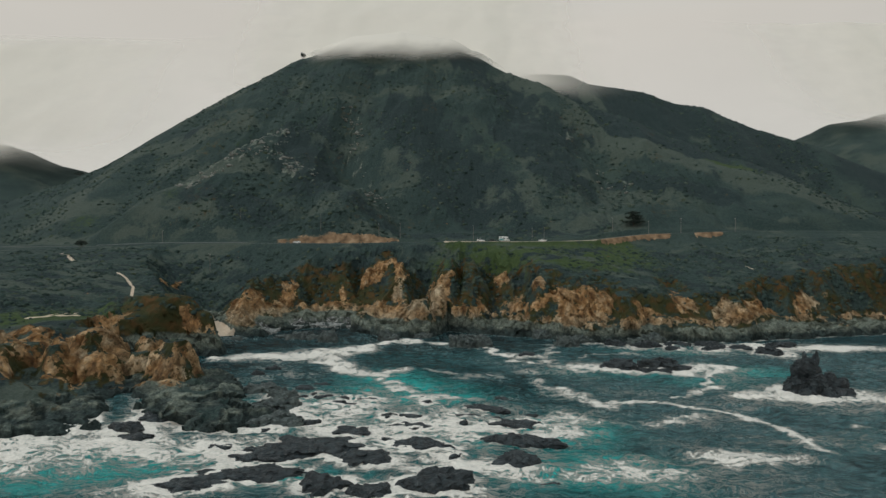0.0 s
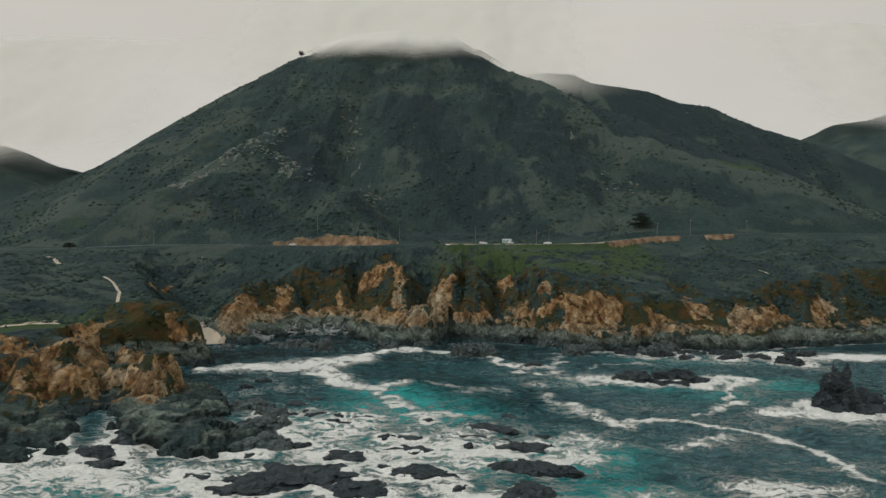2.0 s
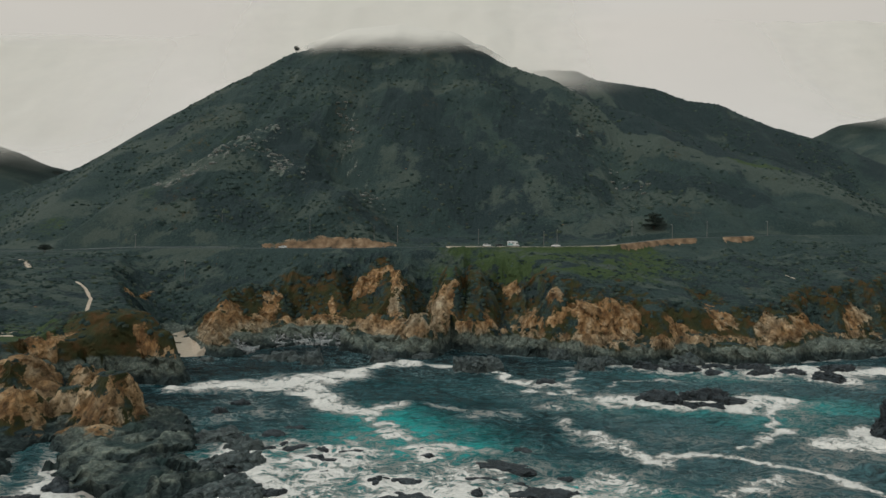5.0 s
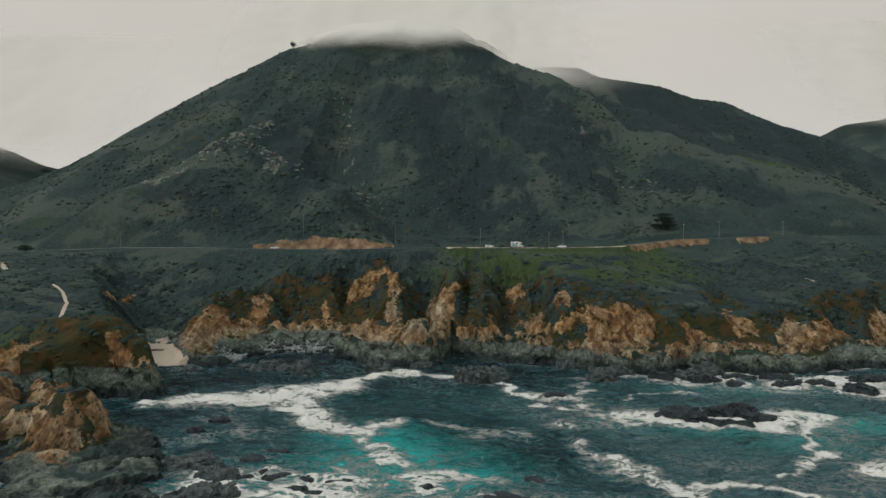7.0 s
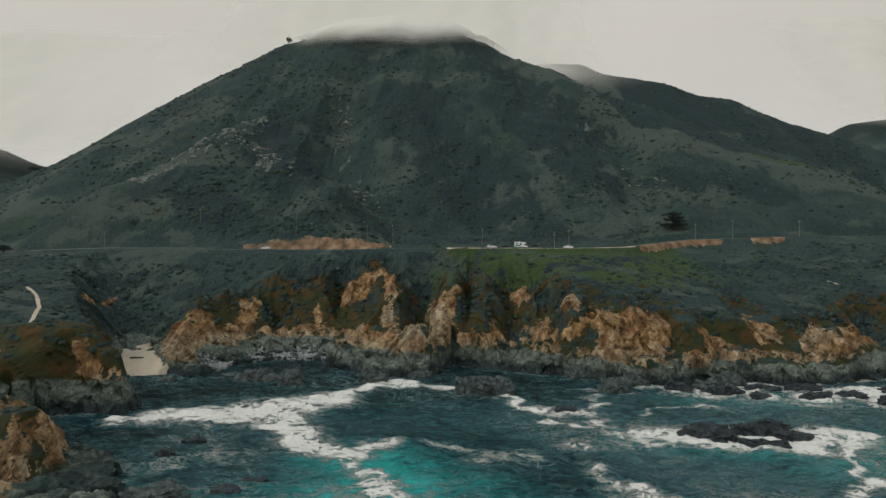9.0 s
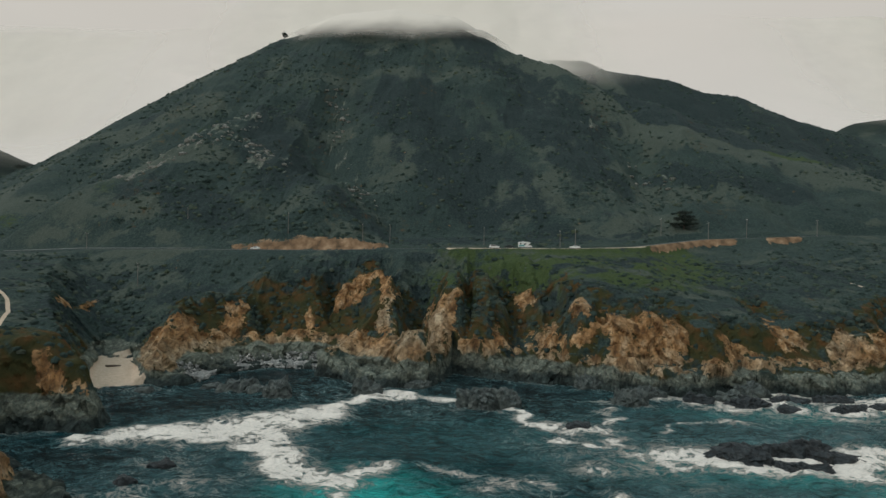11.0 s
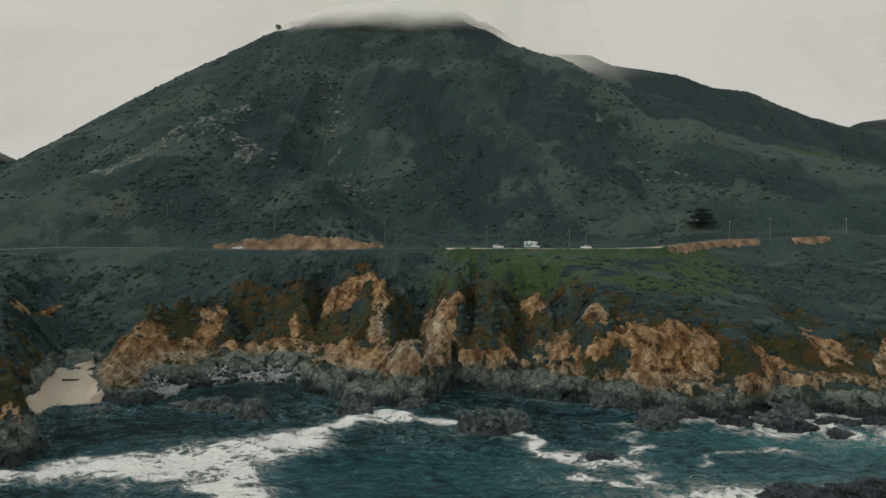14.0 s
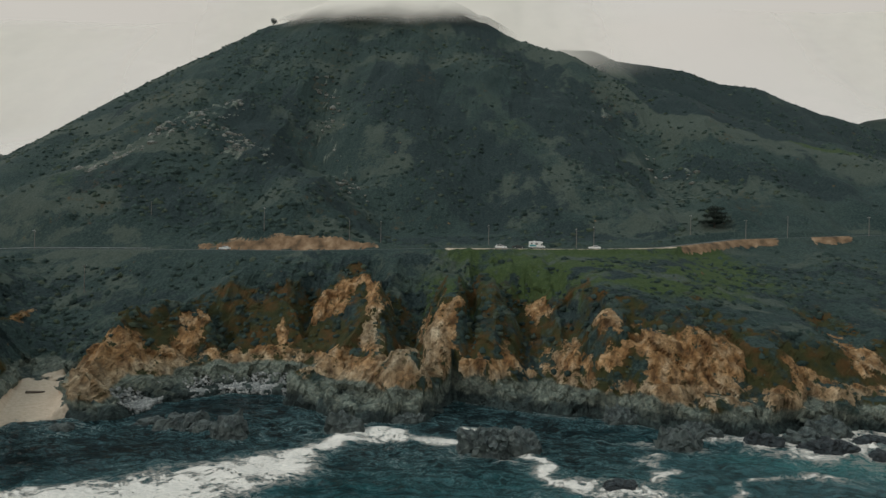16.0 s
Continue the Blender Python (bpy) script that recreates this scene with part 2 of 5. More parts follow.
col = n_mix(n, l, ragged(sb.outputs[0]), scrub, grass)
col = n_mix(n, l, ragged(sc.outputs[1]), col, straw)
col = n_mix(n, l, ragged(sc.outputs[0]), col, brush)
col = n_mix(n, l, ragged(sa.outputs[2]), col, rusty)
col = n_mix(n, l, ragged(sa.outputs[0], 0.48, 0.55, 1.6, cover_grain), col, ochre)
col = n_mix(n, l, ragged(sa.outputs[1], 0.34, 0.66, 0.5), col, slate)
col = n_mix(n, l, ragged(sb.outputs[2], 0.42, 0.56, 0.95), col, soil)
col = n_mix(n, l, ragged(sb.outputs[1], 0.42, 0.55, 0.25), col, sand)
l.new(col, b.inputs["Base Color"])
b.inputs["Roughness"].default_value = 0.9
b.inputs["Specular IOR Level"].default_value = 0.2
n_bump(n, l, n_math(n, l, "ADD", n_math(n, l, "ADD", g_fine, n_math(n, l, "MULTIPLY", rill, 0.6)), n_math(n, l, "MULTIPLY", g_mid, 1.2)), 0.7, 0.7, b)


def sea_rock(name, low, mid, high):
    m, n, l, b = material(name)
    geo = n.new("ShaderNodeNewGeometry").outputs["Position"]
    f = n_noise(n, l, 0.8, 7, geo, 0.62)
    tone = n_ramp(n, l, f, [(0.3, low), (0.5, mid), (0.75, high)])
    cell = n.new("ShaderNodeTexVoronoi")
    cell.feature, cell.inputs["Scale"].default_value = "DISTANCE_TO_EDGE", 0.32
    wob = n.new("ShaderNodeTexNoise")
    wob.inputs["Scale"].default_value, wob.inputs["Detail"].default_value = 0.9, 4
    l.new(geo, wob.inputs["Vector"])
    at = n.new("ShaderNodeVectorMath")
    at.operation, at.inputs[1].default_value = "MULTIPLY_ADD", (2.5, 2.5, 2.5)
    l.new(wob.outputs["Color"], at.inputs[0])
    l.new(geo, at.inputs[2])
    l.new(at.outputs[0], cell.inputs["Vector"])
    joint = n_range(n, l, cell.outputs["Distance"], 0.0, 0.10)
    worn = n_range(n, l, n_noise(n, l, 0.22, 4, geo), 0.48, 0.66, 0.0, 0.6)
    tone = n_mix(n, l, worn, tone, tuple(c * 0.8 for c in high))
    tone = n_mix(n, l, n_math(n, l, "MULTIPLY", n_math(n, l, "SUBTRACT", 1.0, joint), 0.7), tone, low)
    l.new(tone, b.inputs["Base Color"])
    l.new(n_range(n, l, n_noise(n, l, 0.6, 3, geo), 0.35, 0.65, 0.28, 0.7), b.inputs["Roughness"])
    n_bump(n, l, n_math(n, l, "ADD", f, n_math(n, l, "MULTIPLY", joint, 0.25)), 0.8, 0.8, b)
    return m


wet_rock = sea_rock("wet_dark_rock", (0.005, 0.008, 0.010), (0.012, 0.019, 0.023), (0.036, 0.052, 0.058))
grey_rock = sea_rock("grey_shore_rock", (0.014, 0.022, 0.022), (0.048, 0.066, 0.064), (0.135, 0.160, 0.145))


# ---- the lie of the land ----
SHORE = [(2400, 900), (900, 520), (520, 420), (320, 372), (229, 348), (180, 330), (141, 314), (117, 308), (100, 309), (88, 308), (79, 304),
         (71, 307), (63, 307), (54, 311), (45, 317), (35, 318), (23, 322), (11, 332), (3, 336), (0, 328), (-6, 311), (-20, 308), (-27, 311),
         (-34, 321), (-44, 327)]
SHORE_WEST = [(-48, 339), (-64, 337), (-71, 332), (-80, 323), (-80, 312), (-84, 307), (-91, 306), (-95, 308), (-101, 305), (-107, 302),
              (-107, 292), (-100, 281), (-90, 273), (-85, 267), (-84, 259), (-92, 257), (-100, 257), (-110, 250), (-99, 243), (-86, 234),
              (-77, 228), (-68, 222), (-61, 213), (-56, 203), (-54, 193), (-49, 184), (-42, 178), (-39, 169), (-46, 161), (-58, 164), (-68, 171), (-77, 178), (-85, 192), (-90, 199), (-91, 190), (-85, 178),
              (-80, 164), (-84, 157), (-96, 155), (-130, 148), (-250, 152), (-600, 190), (-2400, 120)]
COAST = SHORE + SHORE_WEST
ROAD_X = (-700, -400, -240, -180, -110, -60, 0, 60, 90, 130, 200, 300, 700)
ROAD_Y = (560, 500, 442, 427, 411, 407, 405, 405, 411, 430, 440, 446, 520)
ROAD_Z = (34, 35, 38, 41, 42.2, 42.8, 45, 45.8, 47, 51.5, 55, 56, 58)
FALL = (0.06, 0.07, 0.10, 0.17, 0.31, 0.29, 0.19, 0.23, 0.28, 0.32, 0.32, 0.30, 0.25)

CREST = [(-700, 640, 20, 0.42), (-450, 661, 72, 0.50), (-387, 661, 98, 0.54), (-336, 684, 126, 0.58), (-275, 715, 170, 0.66), (-246, 729, 194, 0.70), (-219, 742, 222, 0.74), (-166, 762, 257, 0.74),
         (-105, 770, 279, 0.78), (-55, 766, 283, 0.80), (0, 750, 271, 0.80), (30, 738, 255, 0.80), (66, 719, 232, 0.76), (95, 700, 218, 0.70), (122, 681, 196, 0.66), (170, 644, 171, 0.60),
         (212, 607, 143, 0.56), (248, 570, 121, 0.52), (284, 547, 100, 0.52), (317, 525, 72, 0.5), (345, 505, 52, 0.5)]
FAR_RIDGE = [(60, 850, 255), (110, 838, 262), (148, 830, 260), (180, 825, 247), (241, 814, 236), (281, 799, 218), (305, 790, 213), (366, 761, 180), (407, 740, 163), (467, 700, 126), (600, 670, 80), (760, 660, 40)]
EAST_HILL = [(640, 1400, 200), (780, 1400, 270), (829, 1400, 300), (865, 1400, 317), (953, 1400, 338), (1500, 1420, 470)]
WEST_HILL = [(-1500, 1250, 360), (-903, 1300, 227), (-846, 1300, 199), (-800, 1300, 190), (-754, 1300, 181), (-600, 1330, 130)]
RIB = [(-140, 600, 160), (-148, 558, 139), (-168, 525, 112), (-196, 490, 86)]
NOSE = [(-72, 500, 94), (-68, 456, 70), (-60, 430, 54)]
RAVINES = [[(-92, 640, 12), (-78, 553, 17), (-52, 490, 14), (-14, 440, 10)], [(60, 690, 14), (128, 548, 14), (150, 480, 8)],
           [(-10, 680, 10), (10, 560, 12), (20, 470, 8)], [(-250, 660, 10), (-255, 560, 12), (-250, 480, 6)]]

# spurs of the cliff: lines of (x, y, height), with a breadth
SPURS = [([(-33, 376, 40), (-32, 360, 38), (-36, 346, 24), (-40, 334, 10)], 5), ([(-24, 362, 34), (-20, 346, 20), (-18, 330, 12)], 3), ([(-12, 326, 15.5), (-11, 321, 16.5), (-14, 312, 5)], 5),
         ([(4, 362, 36), (2, 347, 30), (-3, 334, 12)], 5), ([(14, 364, 36.5), (14, 347, 26), (12, 334, 13)], 4), ([(20, 352, 26), (20, 344, 18), (21, 334, 9)], 2.5),
         ([(32, 370, 32), (32, 360, 27), (30, 340, 12)], 5), ([(-57, 362, 33), (-56, 348, 31), (-54, 340, 12)], 2.5), ([(-82, 352, 26), (-82, 342, 25), (-81, 336, 8)], 5.5),
         ([(-62, 346, 16), (-60, 340, 13)], 6), ([(40, 344, 20), (38, 334, 14)], 5), ([(52, 340, 28), (48, 327, 26), (44, 322, 10)], 3.5),
         ([(60, 332, 25), (60, 322, 21), (60, 316, 10)], 6), ([(74, 330, 25.5), (74, 321, 23), (72, 314, 8)], 7), ([(88, 330, 23), (87, 318, 20), (86, 312, 9)], 6),
         ([(100, 326, 16), (102, 317, 11)], 6), ([(117, 336, 24), (117, 327, 20)], 5), ([(142, 336, 22), (142, 329, 18)], 7), ([(-100, 346, 25), (-97, 332, 21), (-95, 318, 14), (-95, 311, 6)], 7)]
HOLLOWS = [([(-13, 385), (-11, 360), (-9, 335)], 6, 7), ([(-46, 375), (-47, 350), (-46, 335)], 6, 6), ([(30, 372), (30, 350), (32, 330)], 5, 5),
           ([(-72, 362), (-72, 344)], 5, 5), ([(78, 335), (76, 316)], 4, 3), ([(118, 345), (117, 318)], 6, 4), ([(9, 360), (8, 338)], 2.5, 6),
           ([(42, 362), (41, 340)], 5, 4)]


def coast_distance(x, y):
    d, _ = to_line(x, y, COAST)
    ring = COAST + [(-2400, 5000), (2400, 5000)]
    inside = np.zeros(np.shape(x), bool)
    for a, c in zip(ring, ring[1:] + ring[:1]):
        crosses = (a[1] > y) != (c[1] > y)
        inside ^= crosses & (x < (c[0] - a[0]) * (y - a[1]) / ((c[1] - a[1]) or 1e-9) + a[0])
    return np.where(inside, d, -d)


def hills(x, y):
    wx, wy = x + fbm(x / 60, y / 60, 0, 3, 15) * 14, y + fbm(x / 60, y / 60, 7, 3, 17) * 14
    d, _ = to_line(x, y, [(p[0], p[1]) for p in CREST])
    away = np.clip(d / 70, 0.05, 1)
    gullies = (ridged(wx / 66, wy / 190, 0, 2, 21) - 0.72) * 15 + (ridged(wx / 24, wy / 60, 0, 2, 25) - 0.66) * 4.5 + fbm(x / 12, y / 12, 0, 4, 27) * 2.6
    gullies = gullies * (0.3 + 0.7 * step(-330, -180, x))
    h = smin(ridge(x, y, CREST, 0.7, 9), np.interp(x, [p[0] for p in CREST], [p[2] for p in CREST]) + 1, 3)
    for line, breadth, slope in ((RIB, 8, 0.75), (NOSE, 12, 0.7)):
        h = smax(h, ridge(x, y, line, slope, breadth), 8)
    for line in RAVINES:
        dr, depth = to_line(wx, wy, line)
        h = h - depth * 0.6 * np.exp(-((dr / 20) ** 2)) * np.clip(d / 60, 0, 1)
    h = h + gullies * away
    far = np.maximum(smin(ridge(x, y, FAR_RIDGE, 0.8, 14), np.interp(x, [p[0] for p in FAR_RIDGE], [p[2] for p in FAR_RIDGE]) + 1, 3), np.maximum(ridge(x, y, EAST_HILL, 0.5, 40), ridge(x, y, WEST_HILL, 0.5, 40)))
    d2, _ = to_line(x, y, FAR_RIDGE)
    return smax(h, far + gullies * np.clip(d2 / 90, 0.05, 1), 2)


def bench(x, y):
    """The coastal bench between the cliff's edge and the hill."""
    ry, rz, fall = (np.interp(x, ROAD_X, v) for v in (ROAD_Y, ROAD_Z, FALL))
    below = rz - np.clip(ry - 5 - y, 0, None) * fall
    fill = np.interp(x, (85, 105, 140, 156, 164, 178, 190), (0, 3.2, 3.2, 0, 3.2, 3.2, 0))
    below = np.where(y < ry - 5, np.maximum(below - fill * np.clip((ry - 5 - y) / 6, 0, 1) * step(70, 20, ry - y), below - fill), below)
    below = np.maximum(below, 13 + 0.02 * (y - 200))
    lumps = fbm(x / 26, y / 26, 0, 4, 31) * 2.0
    off = np.clip(np.abs(y - ry) / 14 - 0.5, 0, 1)
    return np.where(y < ry, below, rz + np.clip(y - ry - 6, 0, None) * 0.12) + lumps * off * np.where(y < ry, np.clip((ry - y) / 45, 0, 1), 1)


def height(x, y):
    s = coast_distance(x, y)
    west = step(-95, -115, x) * step(330, 300, y)
    wob = fbm(x / 14, y / 18, 0, 4, 41) * 6 * step(3, 22, s)
    ragged_s = s + fbm(x / 11, y / 11, 0, 4, 43, 0.6) * 5.0 * step(-12, 2, s) * step(40, 15, s)
    east = step(38, 52, x)
    ledge_z = 4.6 + 1.6 * east + 3.6 * fbm(x / 13, y / 13, 0, 3, 45) + 1.5 * fbm(x / 5, y / 5, 0, 2, 46)
    block = step(-78, -84, x) * step(304, 296, y) * step(247, 252, y)
    foot = np.clip(ledge_z, 1.2, 9) * (1 - np.exp(-np.clip(ragged_s, 0, None) / (2.6 - 0.9 * east)))
    face = np.maximum(foot, np.clip(s - 4 + 3.5 * block + 0.8 * east + wob * (1 - 0.8 * block), 0, None) * (0.80 + 0.25 * west + 2.4 * block + 0.75 * east))
    face = face + (ridged(x / 14, y / 50, 0, 3, 53) - 0.66) * 10 * step(5, 18, s) * (1 - 0.7 * block)
    top = bench(x, y)
    # the low western point steps down to its outer knob
    d, z = to_line(x, y, [(-150, 300, 22), (-124, 274, 21.5), (-103, 269, 20.5), (-90, 267, 13.5)])
    top = np.where((y < 312) & (x > -160), smin(top, np.maximum(z - 0.05 * d, 12), 3), top)
    # the dome of the western headland
    d, z = to_line(x, y, [(-126, 273, 20.5), (-114, 271, 22), (-103, 268, 21.5), (-95, 267, 16)])
    top = np.where((x < -80) & (x > -150) & (y > 244) & (y < 305), smax(top, z - 0.75 * np.clip(d - 5, 0, None), 3), top)
    h = smin(face, top, 4)
    for line, breadth in SPURS:
        d, z = to_line(x, y, line)
        w = breadth * (1 + 0.35 * fbm(x / 7, y / 7, 0, 2, 47))
        h = smax(h, z - 1.45 * np.clip(d - w * 0.6, 0, None), 2.2)
    for line, breadth, depth in HOLLOWS:
        d, _ = to_line(x, y, line)
        h = h - depth * np.exp(-((d / breadth) ** 2)) * step(3, 14, s)
    # outer knob and its low ledge
    low = step(-104, -96, x) * step(246, 236, y)
    ledge = 0.8 + 2.2 * (1 - np.exp(-np.clip(s, 0, None) / 6)) + fbm(x / 6, y / 6, 0, 3, 51) * 1.3
    h = np.where(low > 0, h * (1 - low) + ledge * low, h)
    apron = step(232, 205, y) * step(-92, -100, x)
    h = h * (1 - apron) + np.minimum(h, 1.5 + np.clip(s, 0, None) * (0.16 + 0.010 * np.clip(s - 22, 0, None))) * apron
    for kx, ky, kz, kr in ((-81, 211, 13.4, 6.5), (-92, 214, 9.0, 5), (-101, 206, 10.5, 6), (-112, 202, 12.5, 6), (-124, 206, 14, 8), (-112, 222, 15, 9), (-140, 214, 17, 9), (-96, 228, 11, 6)):
        d = np.hypot((x - kx), (y - ky) * 0.9) + fbm(x / 5, y / 5, 0, 3, 57) * 2
        h = smax(h, kz - 1.9 * np.clip(d - kr * 0.45, 0, None), 1.2)
    outer = step(-92, -98, x) * step(236, 226, y) * step(176, 188, y)
    h = h + (ridged((x + 0.5 * y) / 10, (y - 0.4 * x) / 22, 0, 3, 59) - 0.68) * 7 * outer
    # sand cove and the draw behind it, shingle cove
    d, z = to_line(x, y, [(-101, 298, 0.2), (-114, 326, 2.2), (-128, 352, 3.6), (-152, 385, 23), (-172, 408, 37)])
    reach = np.where(y < 352, 5.6, 4)
    h = np.minimum(h, z + np.clip(d - reach, 0, None) * np.interp(y, (345, 365), (1.25, 0.55)) + fbm(x / 5, y / 5, 0, 2, 61) * 0.25)
    d, z = to_line(x, y, [(-82, 320, 0.6), (-74, 331, 1.2), (-60, 341, 1.6), (-48, 341, 1.2)])
    h = np.minimum(h, z + np.clip(d - 5, 0, None) * 1.1)
    inland = step(-2, 16, y - np.interp(x, ROAD_X, ROAD_Y))
    h = np.where(inland > 0, smax(h, hills(x, y), 6) * inland + h * (1 - inland), h)
    # road bench, cut into the toe of the hill
    ry, rz = np.interp(x, ROAD_X, ROAD_Y), np.interp(x, ROAD_X, ROAD_Z)
    off = y - ry
    wide = np.interp(x, (-8, 4, 92, 104), (5.0, 9.0, 9.0, 5.0))
    flat = step(wide + 5, wide, np.abs(off))
    bank = np.interp(x, (-130, -112, -98, -80, -70, -45, -38, -28, -16, 85, 105, 140, 155, 160, 172, 185), (1, 2.0, 3.0, 4.2, 6.8, 5.6, 3.4, 2.6, 1.0, 1.2, 3.5, 3.5, 1.0, 3.0, 3.2, 1.0))
    rise = np.clip(off - wide, 0, None)
    cut = rz + np.minimum(rise * 1.6, bank) + np.clip(rise - bank / 1.6, 0, None) * 1.4
    h = np.where(off > 0, np.minimum(h, cut), h)
    h = np.where((off > wide) & (off < wide + 7), np.maximum(h, rz + np.minimum(rise * 1.6, bank)), h)
    h = h * (1 - flat) + np.where(off > 0, np.minimum(cut, np.maximum(h, rz)), rz) * flat
    shelf = -6.0 + 0.0 * x
    return np.where(ragged_s < 0, np.maximum(shelf, ragged_s * 1.2), np.where(s < 1, np.minimum(h, foot), h)), s


def axis(parts):
    out = [parts[0][0]]
    for a, c, d0, d1 in parts:
        v, total = a, c - a
        while v < c - 1e-6:
            v += d0 + (d1 - d0) * (v - a) / total
            out.append(min(v, c))
    return np.array(out)


gx = axis([(-2400, -700, 90, 30), (-700, -260, 22, 5), (-260, -160, 3, 0.7), (-160, -118, 0.66, 0.5), (-118, 112, 0.48, 0.48), (112, 160, 0.5, 0.75), (160, 260, 0.8, 3), (260, 700, 5, 22), (700, 2400, 30, 90)])
gy = axis([(120, 150, 3, 0.9), (150, 250, 0.7, 0.7), (250, 352, 0.6, 0.6), (352, 450, 0.7, 1.6), (450, 800, 2, 5), (800, 1500, 7, 18), (1500, 3000, 20, 90)])
FX, FY = np.meshgrid(gx, gy)
FZ, _ = height(FX, FY)

# rows of the sheet crowd together where the ground is steep, so that rock faces are as finely built as flats
rise_y = np.abs(np.diff(FZ, axis=0))
for _ in range(70):
    rise_y[:, 1:-1] = (rise_y[:, :-2] + 2 * rise_y[:, 1:-1] + rise_y[:, 2:]) / 4
near_rows = ((gy[1:] > 150) & (gy[1:] < 372)).astype(float)
weight = np.diff(gy)[:, None] / np.maximum(np.gradient(gy)[1:, None], 0.6) * (1 + 0.0 * rise_y) + near_rows[:, None] * rise_y * 1.1
along = np.vstack([np.zeros((1, len(gx))), np.cumsum(weight, axis=0)])
LY = np.empty_like(FY)
for j in range(len(gx)):
    LY[:, j] = np.interp(np.linspace(0, along[-1, j], len(gy)), along[:, j], gy)
LX = FX
LZ, LS = height(LX, LY)


def regrid(field):
    """A mask on the sheet's rows, laid back on even rows."""
    return np.stack([np.interp(gy, LY[:, j], field[:, j]) for j in range(len(gx))], 1)



def ground(x, y):
    """Height of the sheet at a place."""
    i = np.clip(np.searchsorted(gy, y) - 1, 0, len(gy) - 2)
    j = np.clip(np.searchsorted(gx, x) - 1, 0, len(gx) - 2)
    u, v = (x - gx[j]) / (gx[j + 1] - gx[j]), (y - gy[i]) / (gy[i + 1] - gy[i])
    return (FZ[i, j] * (1 - u) + FZ[i, j + 1] * u) * (1 - v) + (FZ[i + 1, j] * (1 - u) + FZ[i + 1, j + 1] * u) * v


def grid_mesh(name, px, py, pz, mat, smooth=True):
    rows, cols = px.shape
    idx = np.arange(rows * cols).reshape(rows, cols)
    faces = np.stack([idx[:-1, :-1], idx[:-1, 1:], idx[1:, 1:], idx[1:, :-1]], -1).reshape(-1, 4)
    return raw_mesh(name, np.stack([px, py, pz], -1).reshape(-1, 3), faces, mat, smooth)


def raw_mesh(name, verts, faces, mat, smooth=False):
    me = bpy.data.meshes.new(name)
    k = faces.shape[1]
    me.vertices.add(len(verts))
    me.vertices.foreach_set("co", np.ascontiguousarray(verts, np.float32).ravel())
    me.loops.add(faces.size)
    me.loops.foreach_set("vertex_index", np.ascontiguousarray(faces, np.int32).ravel())
    me.polygons.add(len(faces))
    me.polygons.foreach_set("loop_start", np.arange(0, faces.size, k, dtype=np.int32))
    me.polygons.foreach_set("use_smooth", np.broadcast_to(smooth, len(faces)).astype(bool))
    me.update(calc_edges=True)
    me.materials.append(mat)
    return me


def mask_layer(me, name, r, g, bl):
    layer = me.attributes.new(name, "FLOAT_COLOR", "POINT")
    data = np.stack([r.ravel(), g.ravel(), bl.ravel(), np.ones(r.size)], -1).astype(np.float32)
    layer.data.foreach_set("color", data.ravel())


# bare rock on the cliff: faces at a depth y, with outlines of (x, z)
BARE_MID = [
    (325, [(-102, 17), (-95, 21), (-90, 16), (-85, 13), (-84, 8), (-87, 4), (-92, 2), (-92, -4), (-100, -5), (-107, -1), (-112, 7), (-107, 11)]),
    (341, [(-87, 24), (-78, 25), (-76, 16), (-78, 9), (-76, 4), (-83, 5), (-87, 9), (-85, 16)]),
    (347, [(-58, 33), (-53, 25), (-54, 21), (-51, 13), (-54, 12), (-57, 17), (-56, 23)]),
    (338, [(-74, 8), (-65, 13), (-59, 16), (-53, 12), (-54, 6), (-58, 3), (-69, 4)]),
    (356, [(-31, 39), (-25, 33), (-31, 29), (-34, 23), (-42, 18), (-46, 16), (-45, 25), (-38, 33)]),
    (352, [(-26, 33), (-23, 34), (-21, 28), (-17, 25), (-23, 22), (-27, 28)]),
    (342, [(-25, 21), (-21, 21), (-18, 15), (-23, 9), (-26, 14)]),
    (334, [(-41, 11), (-31, 14), (-22, 11), (-24, 7), (-37, 6)]),
]
BARE_POINT = [
    (322, [(-29, 8), (-16, 16), (-11, 18), (-6, 14), (1, 14), (1, 7), (-7, 8), (-21, 5), (-33, 5)]),
    (345, [(0, 30), (6, 28), (6, 17), (3, 10), (-2, 13), (-9, 15), (-7, 20)]),
    (333, [(4, 11), (11, 15), (18, 12), (22, 9), (16, 6), (6, 7)]),
    (345, [(18, 21), (21, 17), (23, 9), (18, 10)]),
    (361, [(27, 26), (36, 30), (36, 25), (32, 21), (28, 23)]),
    (334, [(30, 14), (41, 18), (44, 13), (38, 10), (31, 9)]),
    (326, [(44, 25), (49, 28), (51, 23), (55, 24), (50, 14), (46, 12), (42, 14), (46, 20)]),
    (318, [(52, 23), (60, 22), (73, 24), (81, 20), (82, 10), (77, 7), (68, 8), (62, 4), (56, 6), (51, 8), (55, 14)]),
]
